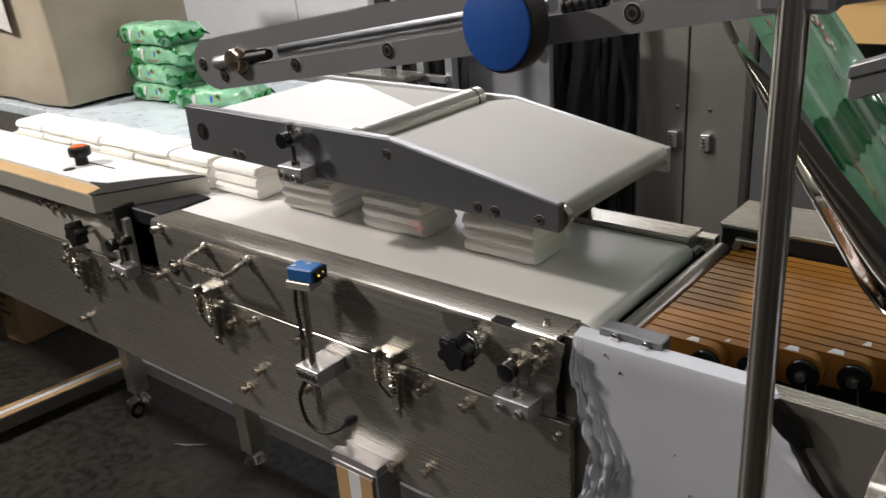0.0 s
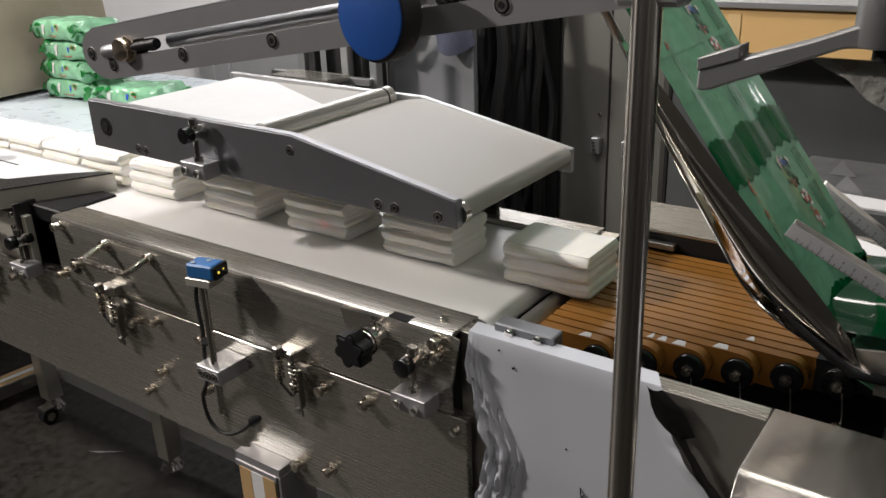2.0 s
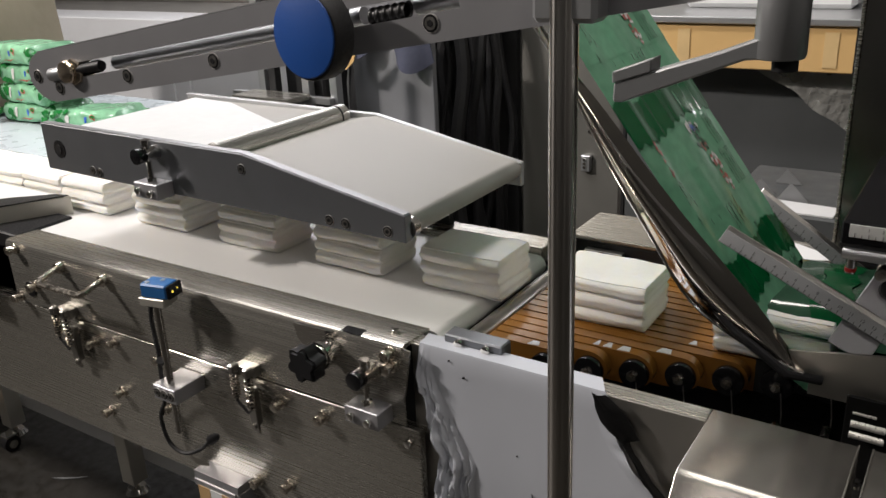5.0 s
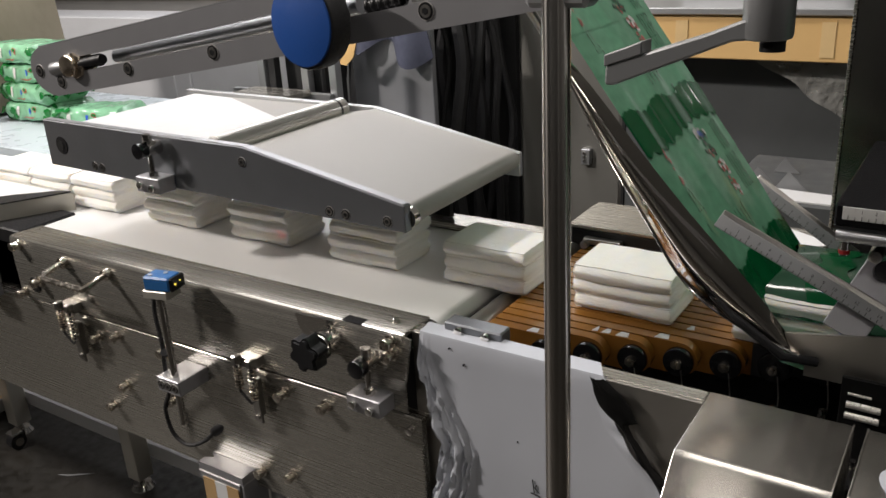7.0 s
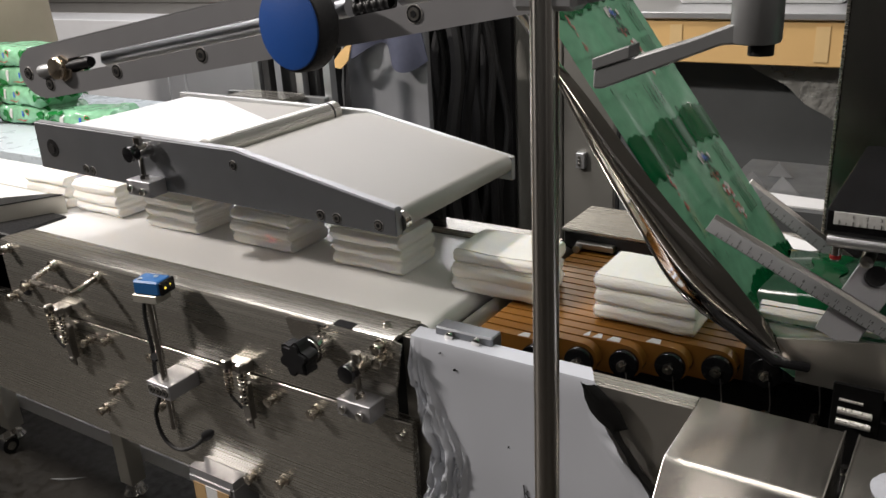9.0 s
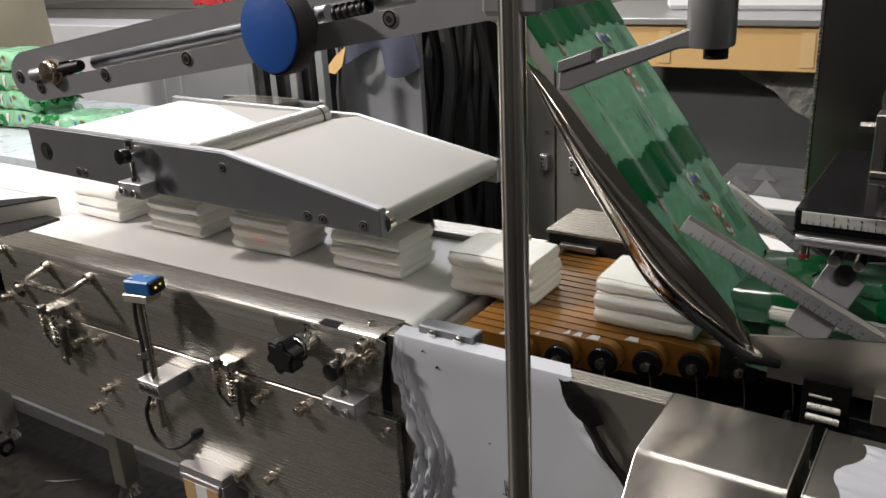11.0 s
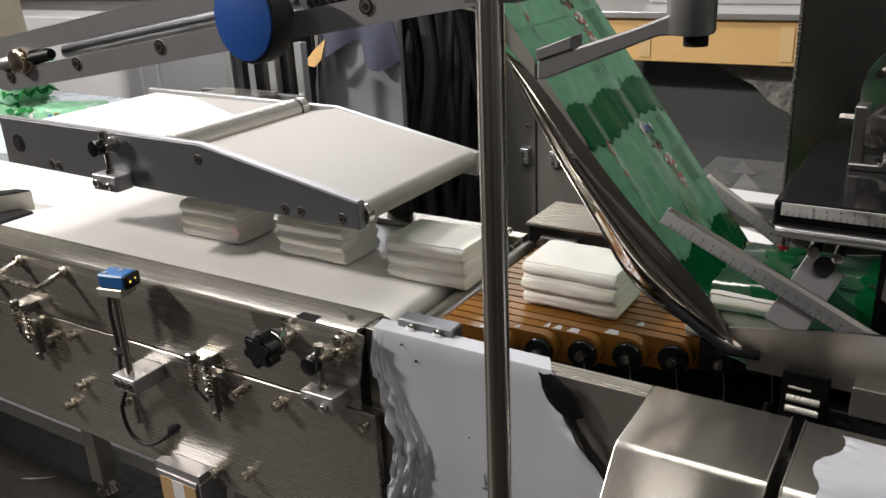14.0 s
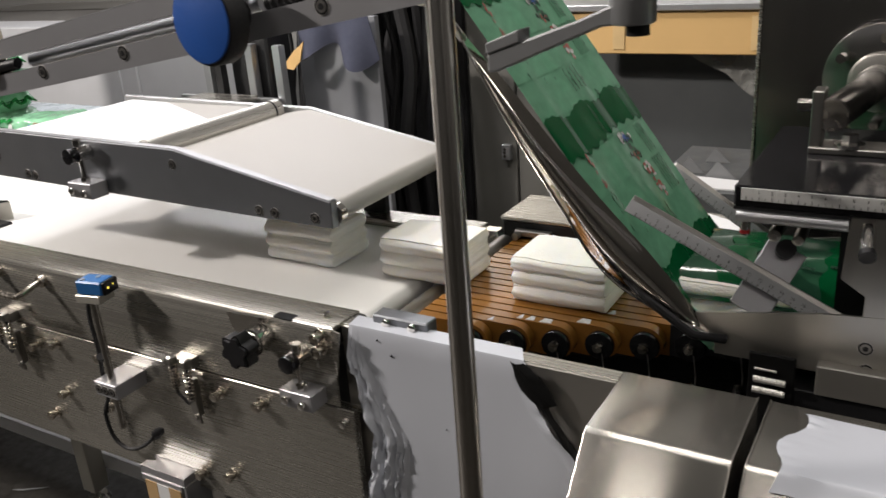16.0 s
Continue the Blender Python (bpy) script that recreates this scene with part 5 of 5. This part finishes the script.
# under the machine
for x, y, w, d, h, rz in ((-2.95, 1.2, 0.42, 0.4, 0.3, 5), (-3.2, 0.85, 0.4, 0.35, 0.34, -8)):
    cx_ = thing("carton", (x, y, 0), "brown carton with tape on the floor", "box", "cartons under the machine")
    b_ = BM()
    box(b_, -w / 2, w / 2, -d / 2, d / 2, 0, h, 0.004, pose(x, y, 0, 0, 0, rz))
    part("body", b_, CARD_D, cx_)
    b_ = BM()
    box(b_, -0.03, 0.03, -d / 2 - 0.002, -d / 2, 0.01, h, 0, pose(x, y, 0, 0, 0, rz))
    part("tape_strip", b_, TAPE, cx_)
    for k in range(4):
        b_ = BM()
        box(b_, 0.06, 0.17 - 0.02 * (k % 2), -d / 2 - 0.0015, -d / 2 - 0.0005, h * 0.35 + 0.03 * k, h * 0.35 + 0.03 * k + 0.012, 0, pose(x, y, 0, 0, 0, rz))
        part("text_bar", b_, INK_K, cx_)
skid = thing("floor_beam", (-2.25, 0.85, 0), "low steel floor beam striped with tape", "beam")
b_ = BM()
m = pose(-2.24, 0.87, 0.045, 0, 0, 84)
box(b_, -0.25, 0.25, -0.032, 0.032, -0.02, 0.02, 0.002, m)
part("tube", b_, DULL, skid)
for y, c in ((0.02, TAPE), (0.0, PAPER), (-0.02, TAPE)):
    b_ = BM()
    box(b_, -0.25, 0.25, y - 0.009, y + 0.009, 0.0201, 0.0208, 0, m)
    part("tape_strip", b_, c, skid)
for e in (-0.22, 0.22):
    b_ = BM()
    p = m @ Vector((e, 0, 0))
    cyl(b_, (p.x, p.y, 0), (p.x, p.y, 0.026), 0.024, 20)
    part("foot", b_, CHROME, skid)
caster = thing("caster_wheel", (-2.05, 1.0, 0), "small black caster with a chrome fork", "caster")
b_ = BM()
cyl(b_, (-2.03, 0.99, 0.022), (-2.005, 0.99, 0.022), 0.022, 24)
part("wheel", b_, BLACK, caster)
b_ = BM()
cyl(b_, (-2.0, 0.99, 0.022), (-2.004, 0.99, 0.022), 0.012, 16)
box(b_, -2.035, -2.0, 0.975, 1.005, 0.042, 0.05, 0.002)
part("fork", b_, CHROME, caster)
b_ = BM()
prism_z(b_, [(-1.80, 0.965), (-1.765, 0.985), (-1.72, 1.015), (-1.735, 1.0), (-1.77, 0.975)], 0.001, 0.003)
single("paper_scrap", b_, OFFCUT, "grey torn paper scrap lying on the floor", "paper")

# ---------------------------------------------------------------- moving wipe stacks
SPEED, SLOW, CUT = 0.0975, 0.0597, -1.15
STARTS = (-0.614, -0.787, -0.953, -1.115, -1.287, -1.465, -1.64, -1.815, -1.985, -2.16)
LX, LY, LH = 0.1055, 0.078, 0.0175


def bundle_mesh(seed):
    """A folded bundle: flat, soft, with bulging folds along its sides and plain cut ends."""
    bm = BM()
    box(bm, 0, LX, 0, LY, 0, LH, 0.0)
    bmesh.ops.subdivide_edges(bm, edges=list(bm.edges), cuts=15, use_grid_fill=True)
    for v in bm.verts:
        x, y, z = v.co
        h = (z - LH / 2) / (LH / 2)
        end = min(1.0, max(0.0, min(x, LX - x)) / 0.016)
        edge = min(1.0, max(0.0, min(y, LY - y)) / 0.011)
        # soft shoulders towards the edges
        zz = LH / 2 + (z - LH / 2) * (0.8 + 0.2 * math.sqrt(edge)) * (0.97 + 0.03 * math.sqrt(end))
        # the folded sides bulge out, the ends are cut
        side = 0.0048 * abs(h) ** 2.5 + 0.0004 * math.cos(h * 5 + seed)
        if y < 0.001:
            y += side
        elif y > LY - 0.001:
            y -= side
        cut = 0.0013 * abs(h) ** 2.5 + 0.0004 * math.cos(h * 6 + seed * 1.7)
        if x < 0.001:
            x += cut
        elif x > LX - 0.001:
            x -= cut
        corner = max(0.0, 1 - min(v.co.x, LX - v.co.x) / 0.006) * max(0.0, 1 - min(v.co.y, LY - v.co.y) / 0.006)
        x += 0.001 * corner * (1 if v.co.x < LX / 2 else -1)
        y += 0.001 * corner * (1 if v.co.y < LY / 2 else -1)
        nv = noise.noise_vector(Vector((x * 30, y * 30, z * 45 + seed * 3.7)))
        fz = noise.noise_vector(Vector((x * 120, y * 120, z * 150 + seed)))
        k = 0.15 + 0.85 * end
        v.co = Vector((x + k * (0.0014 * nv.x + 0.0009 * fz.x), y + k * (0.0020 * nv.y + 0.0009 * fz.y), zz + k * (0.0016 * nv.z + 0.0006 * fz.z)))
    me = mesh_of("wipe_layer", bm, WIPE)
    for p in me.polygons:
        p.use_smooth = True
    return me


BUNDLES = [bundle_mesh(s) for s in range(6)]
stacks = []
for i, c0 in enumerate(STARTS):
    s = thing("wipe_stack", (c0, 0.762, 0.881), "stack of three folded white wet wipe bundles", "wipe stack", "stacks on the belt")
    rs = random.Random(i)
    for k in range(3):
        ob = new("wipe_layer", BUNDLES[(i * 2 + k * 5) % 6])
        ob.parent = s
        ob.location = (rs.uniform(-0.001, 0.001), rs.uniform(-0.002, 0.002), 0.0003 + k * (LH - 0.0012))
        ob.rotation_euler = (0, 0, radians(rs.uniform(-0.6, 0.6)))
    stacks.append((s, c0))

# ---------------------------------------------------------------- moving film
F0 = Vector((-0.124, 0, 0.993))
FD = Vector((-0.138, 0, 0.191)).normalized()
TILT_F = math.degrees(math.atan2(FD.z, -FD.x))
REPEAT, PIECES = 0.172, 4
PLEN = REPEAT / PIECES
S_BEND = -0.128
FY0, FY1 = 0.717, 0.919
film_pieces = []


def film_mesh(name_, mat_, seed):
    bm = BM()

    def f(u, v):
        return Vector(((u - 0.5) * (PLEN + 0.003), FY0 - 0.81 + (FY1 - FY0) * v, 0.0009 * math.sin(v * 15.6) + 0.0002 * math.sin(v * 44 + 1) + 0.00005 * math.sin(v * 83) + 0.0005 * (u - 0.5)))
    grid_sheet(bm, f, 4, 60)
    return mesh_of(name_, bm, mat_)


def on_film(x, y, h=0.0008):
    v = (y - (FY0 - 0.81)) / (FY1 - FY0)
    return Vector((x, y, 0.0009 * math.sin(v * 15.6) + 0.0002 * math.sin(v * 44 + 1) + 0.00005 * math.sin(v * 83) + h))


def band_mesh():
    bm = BM()

    def f(u, v):
        y = FY0 - 0.81 + (FY1 - FY0) * v
        lo = -0.019 - 0.004 * math.sin(v * 17 + 0.5) - 0.002 * abs(math.sin(v * 46))
        hi = 0.0205 + 0.0022 * math.sin(v * 60) + 0.004 * math.sin(v * 7)
        return on_film(lo + (hi - lo) * u, y, 0.0009)
    grid_sheet(bm, f, 3, 90, 0.0003)
    return mesh_of("dark_band", bm, FILM_D)


def patch_mesh(name_, mat_, blobs):
    bm = BM()
    for x, y, w, d in blobs:
        if w > 4 * d:
            def f(u, v):
                return on_film(x + (u - 0.5) * w, y + (v - 0.5) * d, 0.0009)
            grid_sheet(bm, f, 2, 4, 0.0001)
        else:
            def f(u, v):
                r_ = 0.55 * u * (1 + 0.5 * noise.noise(Vector((math.cos(6.2832 * v) * 1.5 + x * 900, math.sin(6.2832 * v) * 1.5, y * 900))))
                return on_film(x + r_ * w * math.cos(6.2832 * v), y + r_ * d * math.sin(6.2832 * v), 0.0009)
            grid_sheet(bm, f, 2, 14)
    return mesh_of(name_, bm, mat_)


def scatter(seed, n, x0, x1, y0, y1, w, d):
    r_ = random.Random(seed)
    return [(r_.uniform(x0, x1), r_.uniform(y0, y1), w * r_.uniform(0.5, 1.3), d * r_.uniform(0.5, 1.3)) for _ in range(n)]


BASE_ME = film_mesh("film", FILM_G, 1)
BAND_ME = band_mesh()
# piece 0: dark band; 1: emblem; 2: red marks and fine text; 3: fine text
PRINT = {
    1: [("emblem", patch_mesh("emblem", INK_D, scatter(1, 16, -0.014, 0.014, 0.03, 0.052, 0.007, 0.006))),
        ("emblem_top", patch_mesh("emblem_top", INK_B, scatter(2, 4, -0.016, -0.008, 0.036, 0.046, 0.006, 0.006))),
        ("emblem_mark", patch_mesh("emblem_mark", INK_W, scatter(3, 7, -0.019, -0.006, 0.026, 0.056, 0.006, 0.006))),
        ("emblem_base", patch_mesh("emblem_base", INK_R, scatter(8, 4, 0.008, 0.018, 0.034, 0.048, 0.005, 0.005))),
        ("side_mark", patch_mesh("side_mark", INK_R, scatter(4, 8, -0.02, 0.02, -0.062, -0.056, 0.005, 0.003))),
        ("text_block", patch_mesh("text_block", INK_D, [(0, 0.074 + 0.0048 * k, 0.034, 0.0009) for k in range(4)]))],
    2: [("red_symbol_row", patch_mesh("red_symbol_row", INK_R, scatter(5, 10, -0.02, 0.02, 0.042, 0.053, 0.005, 0.005))),
        ("pale_symbol_row", patch_mesh("pale_symbol_row", INK_W, scatter(6, 9, -0.02, 0.02, 0.038, 0.057, 0.005, 0.006))),
        ("side_text", patch_mesh("side_text", INK_D, scatter(7, 9, -0.02, 0.02, -0.065, -0.05, 0.007, 0.0012))),
        ("text_block", patch_mesh("text_block", INK_D, [(0, 0.068 + 0.0048 * k, 0.04, 0.0009) for k in range(5)]))],
    3: [("text_block", patch_mesh("text_block", INK_D, [(-0.004, 0.004 + 0.009 * k, 0.026, 0.0009) for k in range(4)])),
        *[("small_print", patch_mesh("small_print", INK_D, [b])) for b in scatter(11, 10, -0.02, 0.02, -0.04, 0.05, 0.007, 0.0009)]],
}
N_REP = 13
for n_ in range(N_REP):
    for j in range(PIECES):
        fp = thing("film_section", (0, 0.81, 1.0), "glossy green printed packaging film section", "packaging film", "running film web")
        base = new("film", BASE_ME)
        base.parent = fp
        if j == 0:
            o_ = new("dark_band", BAND_ME)
            o_.parent = fp
        else:
            for nm, me in PRINT[j]:
                o_ = new(nm, me)
                o_.parent = fp
        # distance up the web of this piece's middle at the start
        s0 = 0.092 + 0.0975 * 12.5 - 7 * REPEAT - 2 * REPEAT + n_ * REPEAT - (j * PLEN)
        film_pieces.append((fp, s0))


def film_pose(s):
    if s > S_BEND + 0.03:
        p = F0 + FD * s
        return pose(p.x, 0.81, p.z, 0, TILT_F, 0)
    if s > S_BEND - 0.03:
        k = (S_BEND + 0.03 - s) / 0.06
        a = F0 + FD * (S_BEND + 0.03)
        e = F0 + FD * S_BEND + Vector((0.03, 0, 0))
        p = a.lerp(e, k) + Vector((0, 0, -0.006 * math.sin(math.pi * k)))
        return pose(p.x, 0.81, p.z, 0, TILT_F * (1 - k), 0)
    e = F0 + FD * S_BEND
    return pose(e.x + (S_BEND - s), 0.81, e.z, 0, 0, 0)


# the film folded round the stacks in the trough
tube_thing = thing("film_tube", (0.1, 0.84, 0.88), "green film folded round the wipes in the trough", "packaging film")


def tube_f(u, v):
    x = -0.088 + 0.42 * u + 0.02 * math.sin(v * 3)
    y = 0.762 + 0.156 * v
    w = abs(2 * v - 1)
    z = 0.946 - 0.03 * w ** 4 + 0.0025 * noise.noise(Vector((x * 30, y * 40, 0.4)))
    return Vector((x, y, z))


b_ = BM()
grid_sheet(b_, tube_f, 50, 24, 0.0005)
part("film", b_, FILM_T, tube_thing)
# the first band is print; the wide one paints the shade under the head
for x0, x1 in ((-0.045, -0.015), (0.045, 0.33)):
    b_ = BM()

    def bnd(u, v):
        p = tube_f(0, v)
        x = x0 + (x1 - x0) * u + 0.003 * math.sin(v * 30)
        q = tube_f((x + 0.088) / 0.42, v)
        return Vector((x, q.y, q.z + 0.001))
    grid_sheet(b_, bnd, 6, 24, 0.0004)
    part("dark_band", b_, FILM_D, tube_thing)
b_ = BM()
for x, y in ((0.02, 0.79), (0.05, 0.8), (0.07, 0.78)):
    box(b_, x, x + 0.018, y, y + 0.006, 0.9475, 0.948)
part("print", b_, INK_D, tube_thing)

# ---------------------------------------------------------------- keys


def stack_x(c0, t):
    tc = (CUT - c0) / SPEED
    return c0 + SPEED * t if t >= tc else CUT - SLOW * (tc - t)


def motions():
    for s, c0 in stacks:
        tc = (CUT - c0) / SPEED
        ts = sorted({float(k) for k in range(17)} | ({round(tc, 2), round(tc - 0.3, 2), round(tc + 0.3, 2)} if 0.4 < tc < 15.6 else set()))
        walk(s, [(t, pose(stack_x(c0, t), 0.762, 0.881)) for t in ts])
    for fp, s0 in film_pieces:
        tb = [(s0 - (S_BEND + d)) / SPEED for d in (0.06, 0.03, 0.015, 0.0, -0.015, -0.03, -0.06)]
        ts = sorted({float(k) for k in range(17)} | {round(t, 2) for t in tb if 0.1 < t < 15.9})
        walk(fp, [(t, film_pose(s0 - SPEED * t)) for t in ts])


motions()
